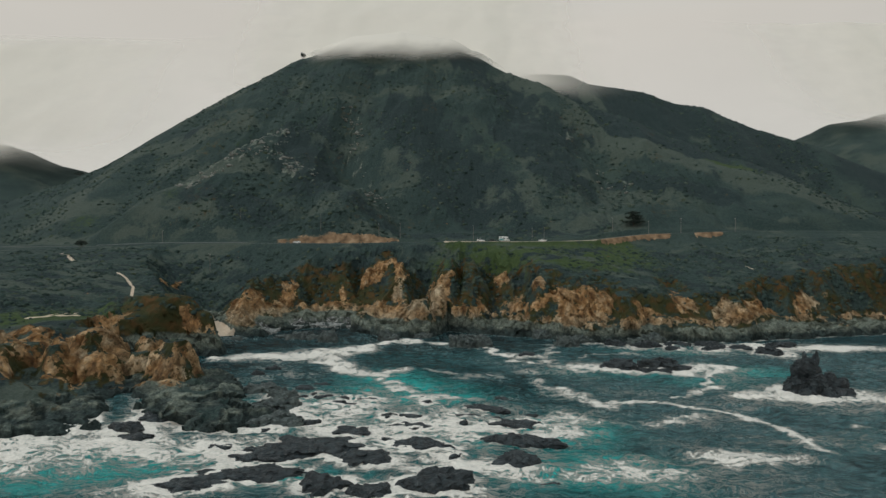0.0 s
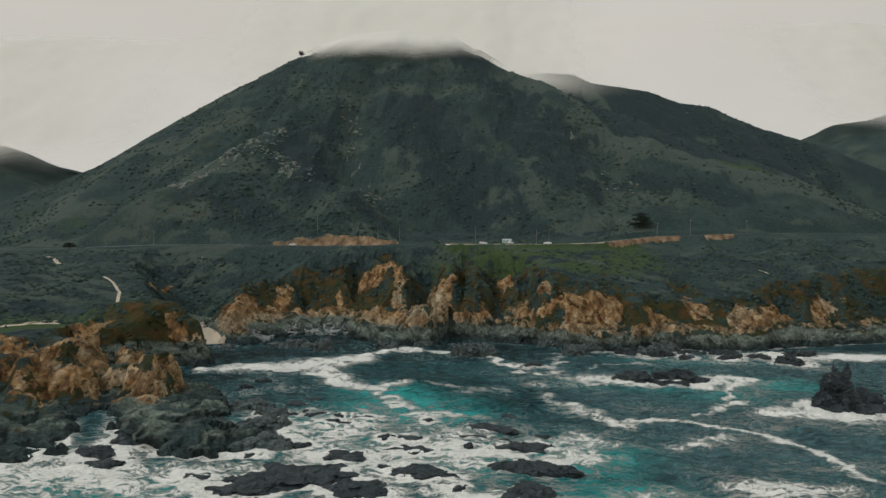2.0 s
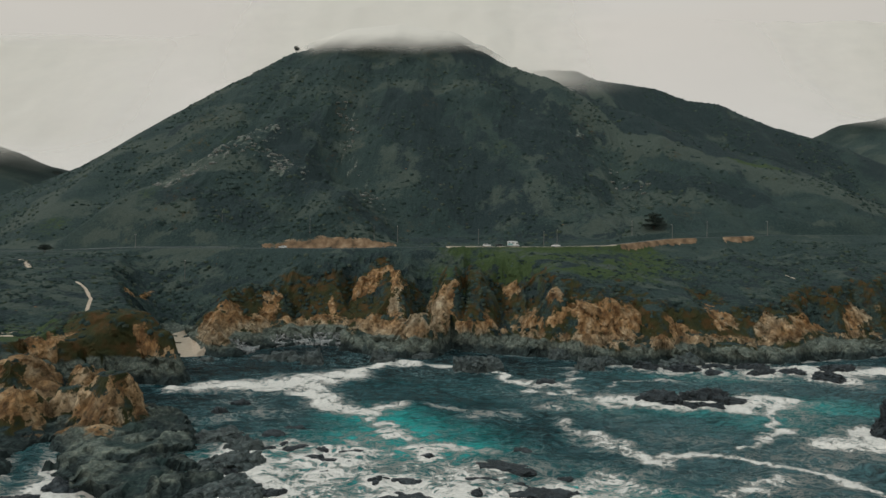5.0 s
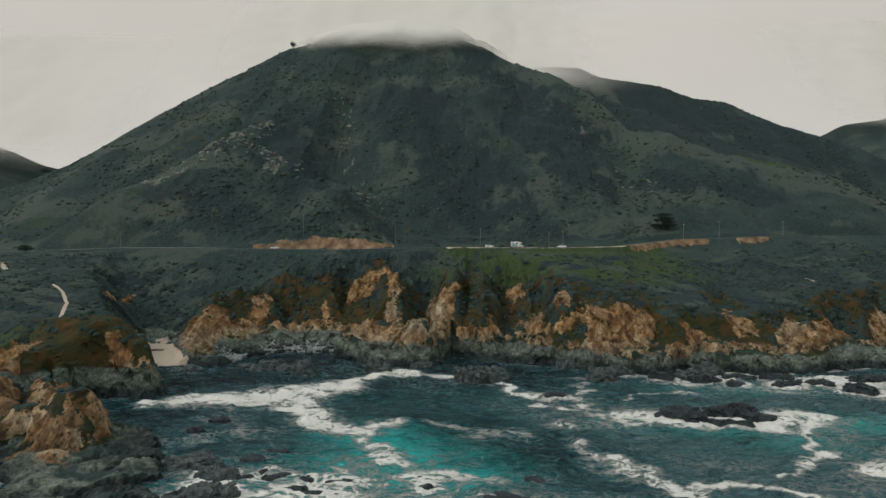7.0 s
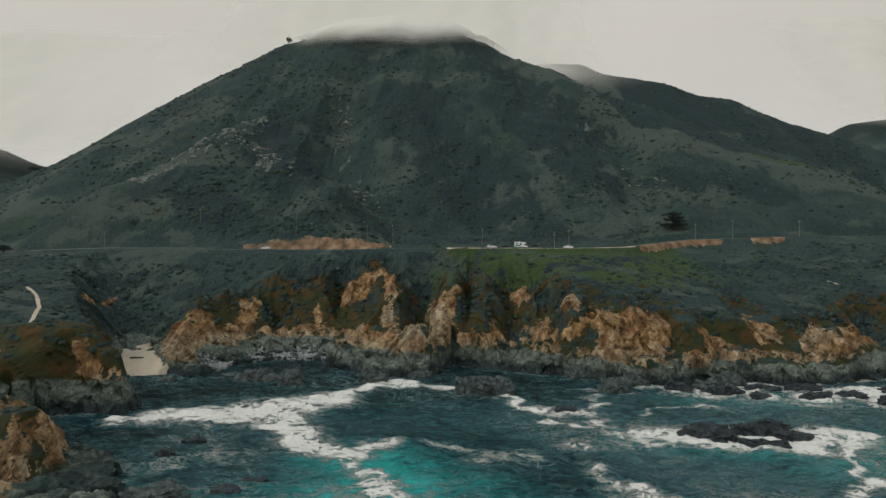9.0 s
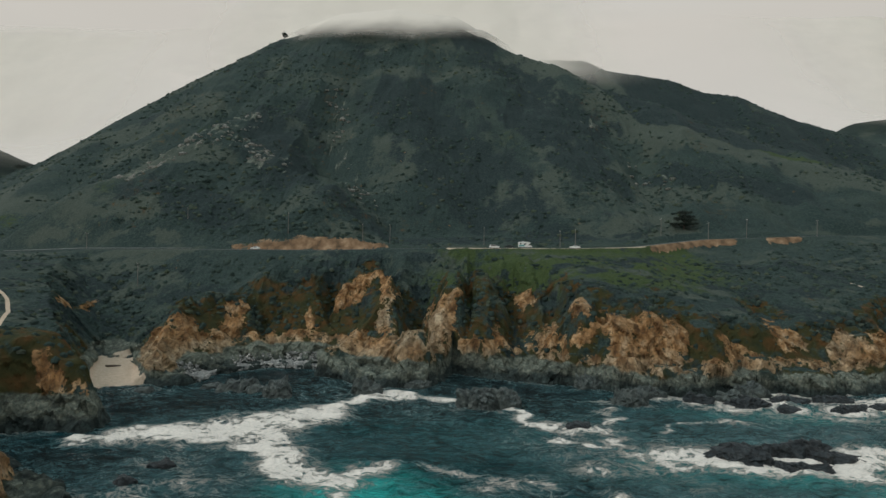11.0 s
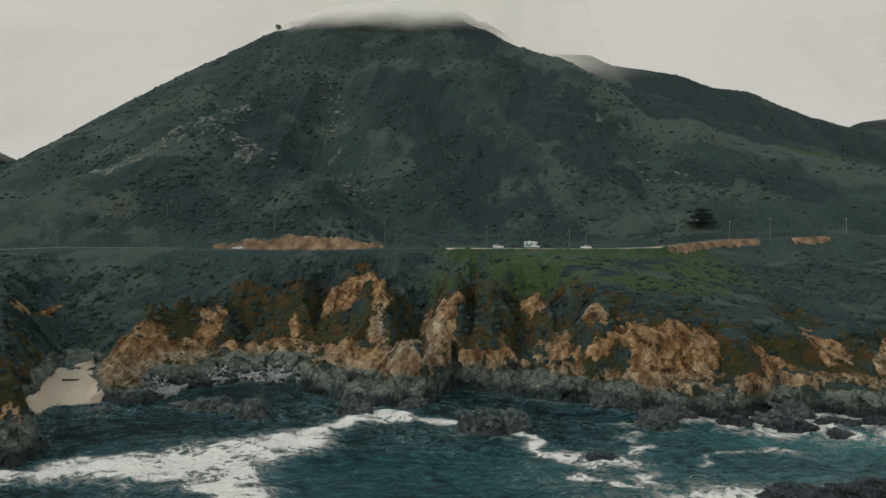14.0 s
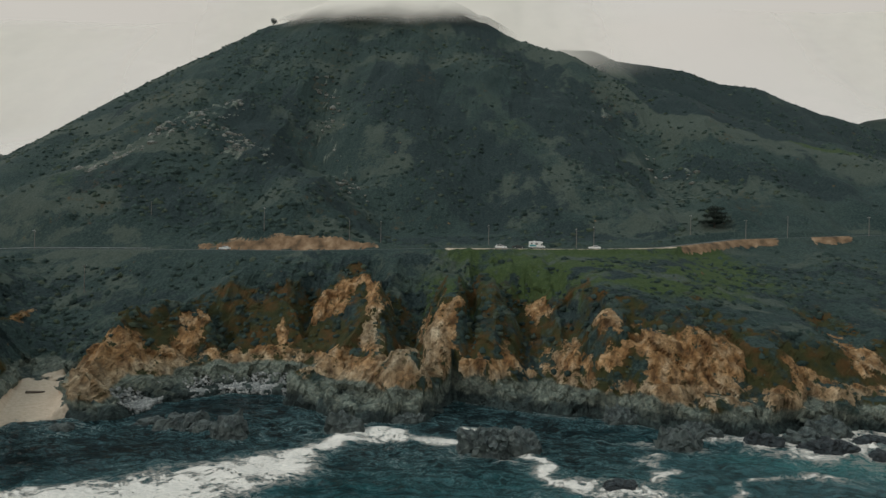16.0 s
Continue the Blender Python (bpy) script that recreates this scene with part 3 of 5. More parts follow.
BARE_EAST = [
    (314, [(91, 18), (102, 12), (109, 9), (96, 7), (77, 7), (78, 10), (92, 10)]),
    (324, [(111, 19), (117, 22), (124, 19), (124, 12), (114, 12)]),
    (326, [(130, 11), (133, 16), (142, 20), (148, 15), (170, 22), (170, 11), (144, 8), (131, 8)]),
    (268, [(-104, 17), (-98, 17), (-95, 13), (-91, 8), (-97, 8), (-101, 13)]),
    (262, [(-127, 16), (-120, 16), (-118, 9), (-120, 6), (-127, 4)]),
    (338, [(178, 16), (194, 27), (200, 23), (211, 29), (228, 30), (228, 18), (200, 15), (181, 9)]),
    (364, [(-152, 26), (-147, 25), (-146, 18), (-150, 18)]),
]
RUST = [(55, 330, 20, 6, 5), (-14, 342, 20, 4, 6), (84, 317, 14, 6, 6), (-45, 350, 22, 5, 6), (10, 338, 16, 4, 6), (30, 345, 23, 5, 5), (-70, 345, 14, 5, 5), (-30, 345, 17, 9, 4), (58, 336, 24, 7, 3), (66, 330, 22, 5, 3), (84, 318, 16, 5, 7), (92, 322, 17, 5, 4), (106, 330, 19, 4, 3), (-96, 330, 20, 8, 4),
        (-114, 270, 17, 15, 8), (-98, 268, 16, 9, 7), (-78, 206, 13.5, 6, 3.5), (10, 348, 30, 6, 5), (20, 340, 15, 3, 7), (-50, 350, 16, 6, 5), (-115, 245, 14, 12, 3)]


def patches(x, y, z, rows):
    best = np.zeros(np.shape(x))
    x, z = x + fbm(x / 6, y / 9, z / 12, 3, 781) * 4.5, z + fbm(x / 5, y / 9, z / 9, 3, 785) * 4.0
    for cx, cy, cz, rx, rz in rows:
        q = ((x - cx) / rx) ** 2 + ((z - cz) / rz) ** 2 + ((y - cy) / (14 if cx < -92 else 22)) ** 2
        best = np.maximum(best, np.exp(-q * 0.75))
    return best


def faces_of(x, y, z, rows):
    """How far inside any bare face a place lies: 0 outside, 1 well inside, 0.5 on its outline."""
    best = np.zeros(np.shape(x))
    jag_x = fbm(x / 3.5, y / 8, z / 6, 3, 781) * 1.8
    jag_z = fbm(x / 4, y / 8, z / 4, 3, 785) * 1.8
    for depth, outline in rows:
        xs, zs = [q[0] for q in outline], [q[1] for q in outline]
        near = (x > min(xs) - 5) & (x < max(xs) + 5) & (z > min(zs) - 5) & (z < max(zs) + 5) & (np.abs(y - depth) < 19)
        if not near.any():
            continue
        u, v = (x + jag_x)[near], (z + jag_z)[near]
        ring = outline + outline[:1]
        d, _ = to_line(u, v, ring)
        inside = np.zeros(u.shape, bool)
        for a, c in zip(ring, ring[1:]):
            crosses = (a[1] > v) != (c[1] > v)
            inside ^= crosses & (u < (c[0] - a[0]) * (v - a[1]) / ((c[1] - a[1]) or 1e-9) + a[0])
        got = step(-2.6, 3.2, np.where(inside, d, -d)) * step(19, 12, np.abs(y[near] - depth))
        best[near] = np.maximum(best[near], got)
    return best


row_y, row_z = np.gradient(LY, axis=0), np.gradient(LZ, axis=0)
dzdy = row_z / np.maximum(row_y, 1e-3)
dzdx = (np.gradient(LZ, axis=1) - dzdy * np.gradient(LY, axis=1)) / np.gradient(LX, axis=1)
dzdx, dzdy = np.clip(dzdx, -6, 6), np.clip(dzdy, -6, 6)
slope = np.hypot(dzdx, dzdy)
near_sea = (LY < 400) & (LS > -6)
coarse = fbm(LX / 9, LY / 9, LZ / 9, 3, 71)
outer_slope = step(-93, -99, LX) * step(232, 224, LY) * step(182, 190, LY) * step(5.0, 7.5, LZ + 2 * coarse) * (0.75 + 0.6 * coarse)
knobs = patches(LX, LY, LZ, [(-81, 211, 7.5, 9, 6), (-92, 214, 6, 6, 4), (-101, 207, 7, 7, 5)])
bare = np.maximum(faces_of(LX, LY, LZ, BARE_MID + BARE_POINT + BARE_EAST), np.clip(np.maximum(outer_slope, knobs * 1.1), 0, 1))
rills = ridged((LX + LZ * 0.4) / 6.5, LY / 9, LZ / 20, 2, 731) - 0.64
m_ochre = np.where(near_sea, np.clip(bare * 0.95 + 0.8 * rills * step(0.05, 0.4, bare) + 0.16 * coarse, 0, 1), 0)
western = (LX < -52) & (LY < 300)
band = np.where(western, np.where(LY > 246, 8.0, 2.6), 6.6) - 4.5 * np.exp(-(((LX + 91) / 12) ** 2 + ((LY - 312) / 14) ** 2))
broad = fbm(LX / 17, LY / 17, 0, 3, 73)
m_slate = np.where(near_sea, step(band + 2.6, band - 1.6, LZ + 1.6 * coarse + 3.0 * broad), 0)
pale_foot = np.exp(-(((LZ - band - 2.6 + 3.0 * broad) / 2.3) ** 2)) * (0.62 + 0.5 * coarse) * (LX > -96) * (LX < 240) * step(0.3, 0.6, slope)
m_ochre = np.where(near_sea, np.maximum(m_ochre, np.clip(pale_foot, 0, 0.8)), m_ochre)
fringe = 0.8 * step(0.10, 0.30, bare) * (0.7 + 0.6 * coarse) * step(0.35, 0.75, slope)
m_rust = np.where(near_sea, np.maximum(np.maximum(fringe, patches(LX, LY, LZ, RUST) * np.where(LX < -92, 0.95, 0.9 * step(0.3, 0.7, slope))), (0.56 + 0.6 * fbm(LX / 8, LY / 8, LZ / 8, 4, 77)) * step(0.3, 0.6, slope) * step(55, 32, LS)), 0)
dome = step(-134, -122, LX) * step(-80, -88, LX) * step(246, 252, LY) * step(306, 298, LY) * step(8.0, 10.5, LZ + 2 * coarse)
m_rust = np.maximum(m_rust, 0.85 * dome * (0.85 + 0.5 * coarse))
d_sand, _ = to_line(LX, LY, [(-101, 298), (-114, 326), (-128, 350)])
m_sand = step(11.5, 8.5, d_sand + 2.5 * coarse) * step(3.6, 2.8, LZ + coarse) * (LY > 296) * (LY < 350)
for trail, breadth in (([(-226, 392), (-216, 382), (-212, 376), (-206, 370)], 0.7), ([(-169, 346), (-160, 338), (-150, 324), (-143, 308), (-138, 296)], 0.45),
                       ([(-138, 296), (-142, 284), (-144, 266), (-150, 252)], 0.5), ([(-153, 252), (-138, 256)], 1.4), ([(168, 369), (171, 365)], 0.4)):
    d, _ = to_line(LX, LY, trail)
    m_sand = np.maximum(m_sand, step(breadth + 0.8, breadth - 0.4, d))
ry_l, rz_l = np.interp(LX, ROAD_X, ROAD_Y), np.interp(LX, ROAD_X, ROAD_Z)
off_l = LY - ry_l
m_sand = np.maximum(m_sand, 0.9 * step(9.5, 8, np.abs(off_l + 1)) * step(-4, 4, LX) * step(98, 90, LX))
m_sand = np.maximum(m_sand, 0.40 * step(6, 4, np.abs(off_l)) * (LX > -300) * (LX < 300))
cut_w = np.maximum(np.maximum((0.75 + 0.25 * step(-84, -72, LX) * step(-34, -44, LX)) * step(-112, -98, LX) * step(-24, -32, LX), step(92, 100, LX) * step(152, 140, LX)), step(160, 166, LX) * step(184, 178, LX))
m_soil = np.where(np.where(LX < 60, (off_l > 4) & (off_l < 16), (off_l > -13) & (off_l < -4.5)), cut_w * np.where(LX < 60, step(0.35, 0.8, slope) * 1.1, 1.0), 0)
bank_l = np.interp(LX, (-130, -112, -98, -80, -70, -45, -38, -28, -16, 85, 105, 140, 155, 160, 172, 185), (1, 2.0, 3.0, 4.2, 6.8, 5.6, 3.4, 2.6, 1.0, 1.2, 3.5, 3.5, 1.0, 3.0, 3.2, 1.0))
m_soil = np.clip(m_soil * step(bank_l + 1.5, bank_l + 0.3, LZ - rz_l + coarse) * np.where(LX < 60, 1, step(-3.8, -2.8, LZ - rz_l + 0.8 * coarse)), 0, 1)
spur_top, _ = to_line(LX, LY, [(96, 702), (123, 680), (154, 580), (201, 551), (242, 521), (279, 491)])
m_grass = np.where(LY < ry_l, 0.62 * step(-45, 30, LX + 22 * broad) * step(338, 358, LY + 8 * broad) * step(150, 90, LX) + 0.3 * step(-104, -118, LX) * step(330, 300, LY) + 0.9 * np.exp(-(((LX + 146) / 20) ** 2 + ((LY - 260) / 12) ** 2)) + 0.15 + 0.35 * fbm(LX / 22, LY / 14, 0, 4, 81), 0.16 + 0.42 * fbm(LX / 40, LY / 50, 0, 4, 83) + 0.5 * step(22, 5, spur_top))
m_grass = np.clip(m_grass, 0, 1)
meadow = np.exp(-(((LX + 148) / 20) ** 2 + ((LY - 258) / 14) ** 2))

# pale crags on the hill
crag, _ = to_line(LX, LY, [(-148, 562), (-160, 535), (-190, 498)])
m_crag = step(22, 3, crag) * 0.85
crag, _ = to_line(LX, LY, [(-158, 530), (-128, 518), (-108, 505)])
m_crag = np.maximum(m_crag, step(16, 3, crag) * 0.75)
for line, breadth in (([(-92, 640), (-78, 553), (-52, 490)], 9), ([(110, 600), (128, 548), (140, 520)], 8),):
    d, _ = to_line(LX, LY, line)
    m_crag = np.maximum(m_crag, 0.30 * step(breadth * 1.8, breadth * 0.4, d))
hill_zone = LY > ry_l + 14
m_slate = np.where(hill_zone, np.clip(m_crag * 0.5 + 1.3 * fbm(LX / 4, LY / 6, 0, 4, 91) - 0.22, 0, 0.8) * step(0.05, 0.3, m_crag), m_slate)
m_rust = np.where(hill_zone, np.clip(0.10 + 0.5 * fbm(LX / 30, LY / 40, 0, 4, 93), 0, 0.36), m_rust)

# dense dark brush in the folds and on the rear ridge, pale grass along the eastern spur
m_brush = np.zeros(LX.shape)
for line, breadth in (([(20, 730), (70, 660), (100, 600)], 26), ([(-128, 590), (-112, 560), (-100, 500)], 24), ([(-40, 640), (-10, 560), (30, 500)], 30), ([(60, 600), (95, 520)], 18), ([(-60, 470), (-20, 440), (60, 450)], 16), ([(-175, 470), (-120, 450)], 12), ([(150, 520), (200, 490)], 12)):
    d, _ = to_line(LX, LY, line)
    m_brush = np.maximum(m_brush, 0.8 * step(breadth * 1.9, breadth * 0.2, d))
behind = step(0, 14, LY - np.interp(LX, (123, 154, 201, 242, 279, 320), (690, 588, 556, 526, 496, 470))) * step(118, 126, LX) * (LY < 1000)
m_brush = np.maximum(m_brush, 0.72 * behind)
m_brush = np.where(hill_zone, np.clip(m_brush + 0.7 * fbm(LX / 34, LY / 50, 0, 4, 121) + 0.5 * fbm(LX / 9, LY / 14, 0, 3, 129) + 0.05, 0, 0.8), np.where(near_sea, np.clip(0.30 + 1.2 * fbm(LX / 12, LY / 8, LZ / 12, 4, 123), 0, 0.9), 0))
m_straw = np.where(hill_zone, 0.62 * step(30, 3, spur_top) * (1 - behind) + 0.34 + 0.9 * fbm(LX / 40, LY / 24, 0, 5, 125), 0.24 + 0.16 * step(-40, -90, LX) + 0.75 * fbm(LX / 18, LY / 8, 0, 4, 127))
m_straw = np.clip(m_straw, 0, 0.7) * (1 - meadow)
m_brush, m_rust = m_brush * (1 - meadow), m_rust * (1 - 0.8 * meadow)

# crags stand out along the sheet's own slope
length = np.sqrt(1 + dzdx**2 + dzdy**2)
rock = np.clip(np.maximum(np.maximum(m_ochre * 1.2, m_slate), 0.55 * step(0.55, 0.9, slope) * near_sea), 0, 1) * (1 - m_sand)
ready = (rock > 0.05) & (LY < 420)
fx_, fy_, fz_ = LX[ready], LY[ready], LZ[ready]
lean = fz_ * 0.5
blocks = np.zeros(LX.shape)
blocks[ready] = facets(fx_ + lean, fy_, fz_ * 0.7, 10.0, 701) * 2.2 + facets(fx_ + lean, fy_, fz_ * 0.8, 4.2, 711) * 1.05 + facets(fx_, fy_, fz_, 2.0, 721) * 0.35
flutes = rills * 2.4
push = (blocks * np.where(m_ochre > m_slate, 0.55, 1.0) + flutes * np.clip(m_ochre * 1.4, 0, 1) * (1 - m_slate)) * rock * np.where(LS < 1.0, 0.5, 1.0) + np.where(hill_zone, m_slate * (ridged(LX / 9, LY / 9, 0, 3, 111) - 0.5) * 7, 0)
tuft = fbm(LX / 2.4, LY / 2.4, 0, 3, 113) * 0.55 * (1 - rock) * (1 - m_sand) * np.clip((np.abs(off_l) - 7) / 3, 0, 1)
tuft = np.where(LS > 0, tuft, 0)
PX, PY, PZ = LX - dzdx / length * push, LY - dzdy / length * push, LZ + push / length + tuft
soft = ((rock < 0.45) | (LY > 420))[:-1, :-1].ravel()
land_me = grid_mesh("ground", PX, PY, PZ, land_mat, soft)
mask_layer(land_me, "zone_a", m_ochre, m_slate, m_rust)
mask_layer(land_me, "zone_b", m_grass, m_sand, m_soil)
mask_layer(land_me, "zone_c", m_brush, m_straw, np.zeros(LX.shape))
land = tagged(new("ground", land_me), "scrub-covered coastal hills above ochre and grey rock cliffs", "ground", kind="structure")


# ---- sea ----
# drifts of foam: (x, y, half-length, half-width, turn in degrees, strength)
FOAM = [(10, 170, 11, 10, 0, 1.0), (-25, 188, 30, 15, 10, 0.68), (2, 184, 20, 12, -15, 0.66), (-10, 165, 34, 16, 0, 0.66), (10, 143, 17, 9, 10, 0.95), (-45, 150, 30, 10, 5, 0.8), (-85, 148, 30, 10, 0, 0.66),
        (68, 153, 11, 5, 10, 0.62), (26, 165, 12, 10, 0, 0.95), (34, 142, 14, 8, 0, 0.72), (33, 240, 7, 3, 0, 0.5)]
# long trails of foam: (x, y, half-width) along each
TRAILS = [([(-80, 252, 4), (-64, 260, 8), (-50, 264, 10.5), (-39, 271, 9), (-29, 287, 5), (-18, 301, 3.5), (-6, 297, 2.4), (9, 293, 1.8)], 0.92),
          ([(-42, 258, 7), (-35, 247, 5), (-30, 232, 5), (-22, 228, 4.5), (-14, 238, 3)], 0.9), ([(37, 216, 2.5), (42, 205, 2), (43, 194, 3), (59, 197.5, 1.6), (79, 190, 1.9), (88, 173, 2.6), (87, 156, 3)], 0.82),
          ([(72, 204, 1), (83, 215, 1.6), (90, 228, 1.3), (97, 246, 1.6)], 0.75), ([(30, 222, 2), (35, 213, 4), (40, 200, 2), (46, 192, 2.5)], 0.7), ([(14, 290, 1.4), (20, 276, 2.4), (24, 270, 1.2)], 0.85),
          ([(41, 271, 1.2), (48, 281, 1.8)], 0.9), ([(28, 258, 1), (37, 254, 1.6), (42, 262, 1)], 0.6), ([(105, 176, 1.5), (120, 165, 2.2), (150, 158, 2)], 0.75), ([(52, 262, 1), (60, 272, 1.4), (82, 276, 2)], 0.7),
          ([(-20, 222, 3), (-16, 210, 4), (-4, 200, 4), (10, 196, 3)], 0.72), ([(-6, 240, 1.5), (10, 229, 3), (20, 232, 1.5)], 0.66)]
FOAM_MORE = [(9, 228, 8, 3, 5, 0.55), (37, 206, 7, 3, -20, 0.6), (72, 246, 20, 8, -4, 1.1), (100, 250, 14, 5, -10, 0.8), (70, 303, 12, 2, 0, 0.7), (105, 298, 22, 3, 0, 0.7), (84, 291, 15, 6, -15, 0.62), (52, 296, 8, 2.5, 0, 0.6),
             (146, 297, 30, 9, 8, 1.05), (113, 208, 18, 8, 0, 1.05), (34, 266, 7, 4, 0, 0.7), (47, 286, 5, 2, 30, 0.75), (26, 268, 3, 3, 0, 0.8), (8, 306, 7, 1.5, 0, 0.7), (118, 190, 40, 8, -10, 0.3), (60, 215, 24, 6, 15, 0.3),
             (-56, 222, 16, 4, 40, 0.5), (120, 165, 25, 2, -15, 0.5), (172, 298, 28, 9, 5, 1.2), (132, 302, 16, 4, 0, 0.8), (100, 205, 12, 3, -20, 0.7), (110, 160, 22, 5, -8, 0.7), (28, 176, 14, 7, 0, 0.8), (62, 180, 10, 3, 20, 0.6)]
GLOW = [(-16, 221, 9, 10, 0), (-11, 206, 14, 11, 0), (30, 168, 11, 9, 0), (32, 142, 16, 8, 0), (-76, 141, 30, 11, 0), (-32, 137, 10, 5, 0), (-4, 200, 12, 9, 0), (90, 226, 16, 8, 10, 0.45), (52, 246, 10, 5, 0, 0.4),
        (20, 262, 46, 22, 0, 0.05), (0, 165, 14, 8, 0, 0.7), (110, 242, 18, 10, 0, 0.6), (74, 238, 24, 9, 0, 0.5), (-20, 176, 26, 14, 0, 0.45), (100, 284, 22, 7, 0, 0.35), (80, 238, 14, 5, 0, 0.35), (-30, 190, 14, 8, 0, 0.6)]


def ovals(x, y, rows):
    best = np.zeros(np.shape(x))
    for row in rows:
        cx, cy, rx, ry, turn = row[:5]
        c, s = math.cos(radians(turn)), math.sin(radians(turn))
        u, v = ((x - cx) * c + (y - cy) * s) / rx, (-(x - cx) * s + (y - cy) * c) / ry
        best = np.maximum(best, (row[5] if len(row) > 5 else 1.0) * np.exp(-0.7 * (u * u + v * v)))
    return best


# rocks in the sea: (x, y, half-length, half-width, height, turn)
ROCKS = [(14, 187, 6, 3, 1.6, -20), (19, 173, 6, 3.2, 2.0, -25), (20, 160, 8, 4, 2.6, -10), (17, 147, 5, 4.5, 3.4, 0), (0, 134, 8, 4, 3.4, 10), (-11, 130, 4, 3, 2.6, 0),
         (-20, 133, 4.5, 3.5, 3.2, 20), (-28, 153, 11, 6, 2.6, 10), (-15, 147, 7, 5, 2.2, -10), (-3, 156, 8, 4, 2.2, -15), (-36, 137, 10, 4, 2.2, 10), (-44, 132, 7, 3, 1.6, 10),
         (-20, 165, 6, 3, 1.5, 0), (-6, 170, 5, 3, 1.3, 0), (-36, 146, 7, 3, 1.8, 5)]
ROCKS_WEST = [(-51, 203, 6, 4, 2.6, 10), (-44, 197, 4, 3, 2.2, 0), (-40, 207, 3.5, 2, 1.4, 0), (-43, 186, 7, 5, 2.8, 15), (-72, 165, 4, 2.5, 1.6, 0),
              (-70, 172, 4, 3, 1.6, 0), (-40, 172, 7, 5, 2.2, 20), (-36, 212, 3, 1.6, 1.0, 0), (-33, 197, 2.5, 1.5, 1.0, 0), (-67, 158, 4, 2.5, 1.2, 0), (-58, 236, 3, 1.6, 1.2, 20), (-60, 226, 2, 1.5, 1.6, 0)]
ROCKS_EAST = [(66, 246, 8, 4.2, 3.4, -15), (80, 250, 7, 4.0, 3.6, -12), (74, 241, 8, 2, 1.6, -22), (88, 248, 6, 2, 1.6, -12), (90, 295, 8, 3.5, 2.6, -5), (105, 301, 7, 3, 2.0, 0),
              (118, 290, 5, 3, 2.4, 0), (130, 294, 6, 2.5, 2.0, 0), (138, 282, 7, 3.5, 2.8, 0), (120, 303, 6, 2.5, 2.2, 0), (78, 300, 5, 2.5, 2.6, 0), (34, 269, 3.4, 2, 1.8, -5), (150, 300, 8, 3, 2.4, 10), (100, 290, 4, 2, 1.6, 0)]
ROCKS_COVE = [(11, 289, 7, 4.5, 6.5, 0), (18, 291, 5, 4, 5.4, 20), (55, 294, 5.5, 4, 5.0, 0), (88, 300, 5, 3, 3.0, 0), (-50, 296, 4.5, 3.5, 5.6, 0), (-63, 303, 6, 3.5, 4.0, 10), (-57, 300, 4, 3, 3.0, 0),
              (-9, 312, 4.5, 3, 3.2, 0), (-72, 306, 4, 2, 1.6, 0), (-24, 303, 5, 3, 4.5, 15), (48, 314, 5, 3, 4.5, 0), (97, 307, 6, 3.5, 5.0, 0), (-91, 300, 3, 1.6, 1.2, 0), (64, 304, 6, 3, 3.5, 0)]
scatter_rng = random.Random(12)
SHOALS = [(scatter_rng.uniform(-48, 26), scatter_rng.uniform(134, 205), scatter_rng.uniform(1.0, 3.2), scatter_rng.uniform(0.8, 1.8), scatter_rng.uniform(0.4, 1.0), scatter_rng.uniform(-30, 30)) for _ in range(40)]
ROCKS = [(a, c, d * 1.0, f * 1.0, g * 0.62, h) for a, c, d, f, g, h in ROCKS] + SHOALS
ALL_ROCKS = ROCKS + ROCKS_WEST + ROCKS_EAST + ROCKS_COVE

sx = axis([(-4000, -400, 300, 30), (-400, -130, 14, 1.6), (-130, 170, 0.95, 0.95), (170, 400, 1.6, 12), (400, 4000, 30, 300)])
sy = axis([(-3000, -200, 250, 25), (-200, 110, 22, 2), (110, 345, 0.85, 0.85), (345, 360, 3, 3)])
SX, SY = np.meshgrid(sx, sy)
SS = coast_distance(SX, SY)
rock_gap = np.full(SX.shape, 99.0)
for rx, ry, ra, rb, rh, turn in ALL_ROCKS + [(116, 214, 12, 7, 8, 0)]:
    c, s = math.cos(radians(turn)), math.sin(radians(turn))
    u, v = ((SX - rx) * c + (SY - ry) * s), (-(SX - rx) * s + (SY - ry) * c)
    q = np.hypot(u / ra, v / rb)
    rock_gap = np.minimum(rock_gap, (q - 1) * min(ra, rb))
warp_x, warp_y = SX + fbm(SX / 11, SY / 8, 0, 3, 131) * 7, SY + fbm(SX / 11, SY / 8, 4.4, 3, 133) * 5
m_foam = ovals(warp_x, warp_y, FOAM + FOAM_MORE)
for trail, strength in TRAILS:
    d, breadth = to_line(warp_x, warp_y, trail)
    m_foam = np.maximum(m_foam, strength * np.exp(-0.7 * (d / np.maximum(breadth, 0.5)) ** 2))
west_surf = step(30, -10, SX) * step(215, 185, SY) + 0.25 + 0.5 * step(45, 70, SX)
m_foam = np.maximum(m_foam, np.clip(west_surf, 0, 1) * 1.0 * np.exp(-np.clip(rock_gap, 0, None) / 3.0))
m_foam = np.maximum(m_foam, np.clip(0.3 + 0.5 * step(200, 170, SY) + 0.35 * step(60, 90, SX), 0, 1) * np.exp(-np.clip(-SS, 0, None) / 2.0))
m_glow = np.clip(1.4 * ovals(warp_x, warp_y, GLOW) + 0.25 * m_foam * step(235, 205, SY), 0, 1)
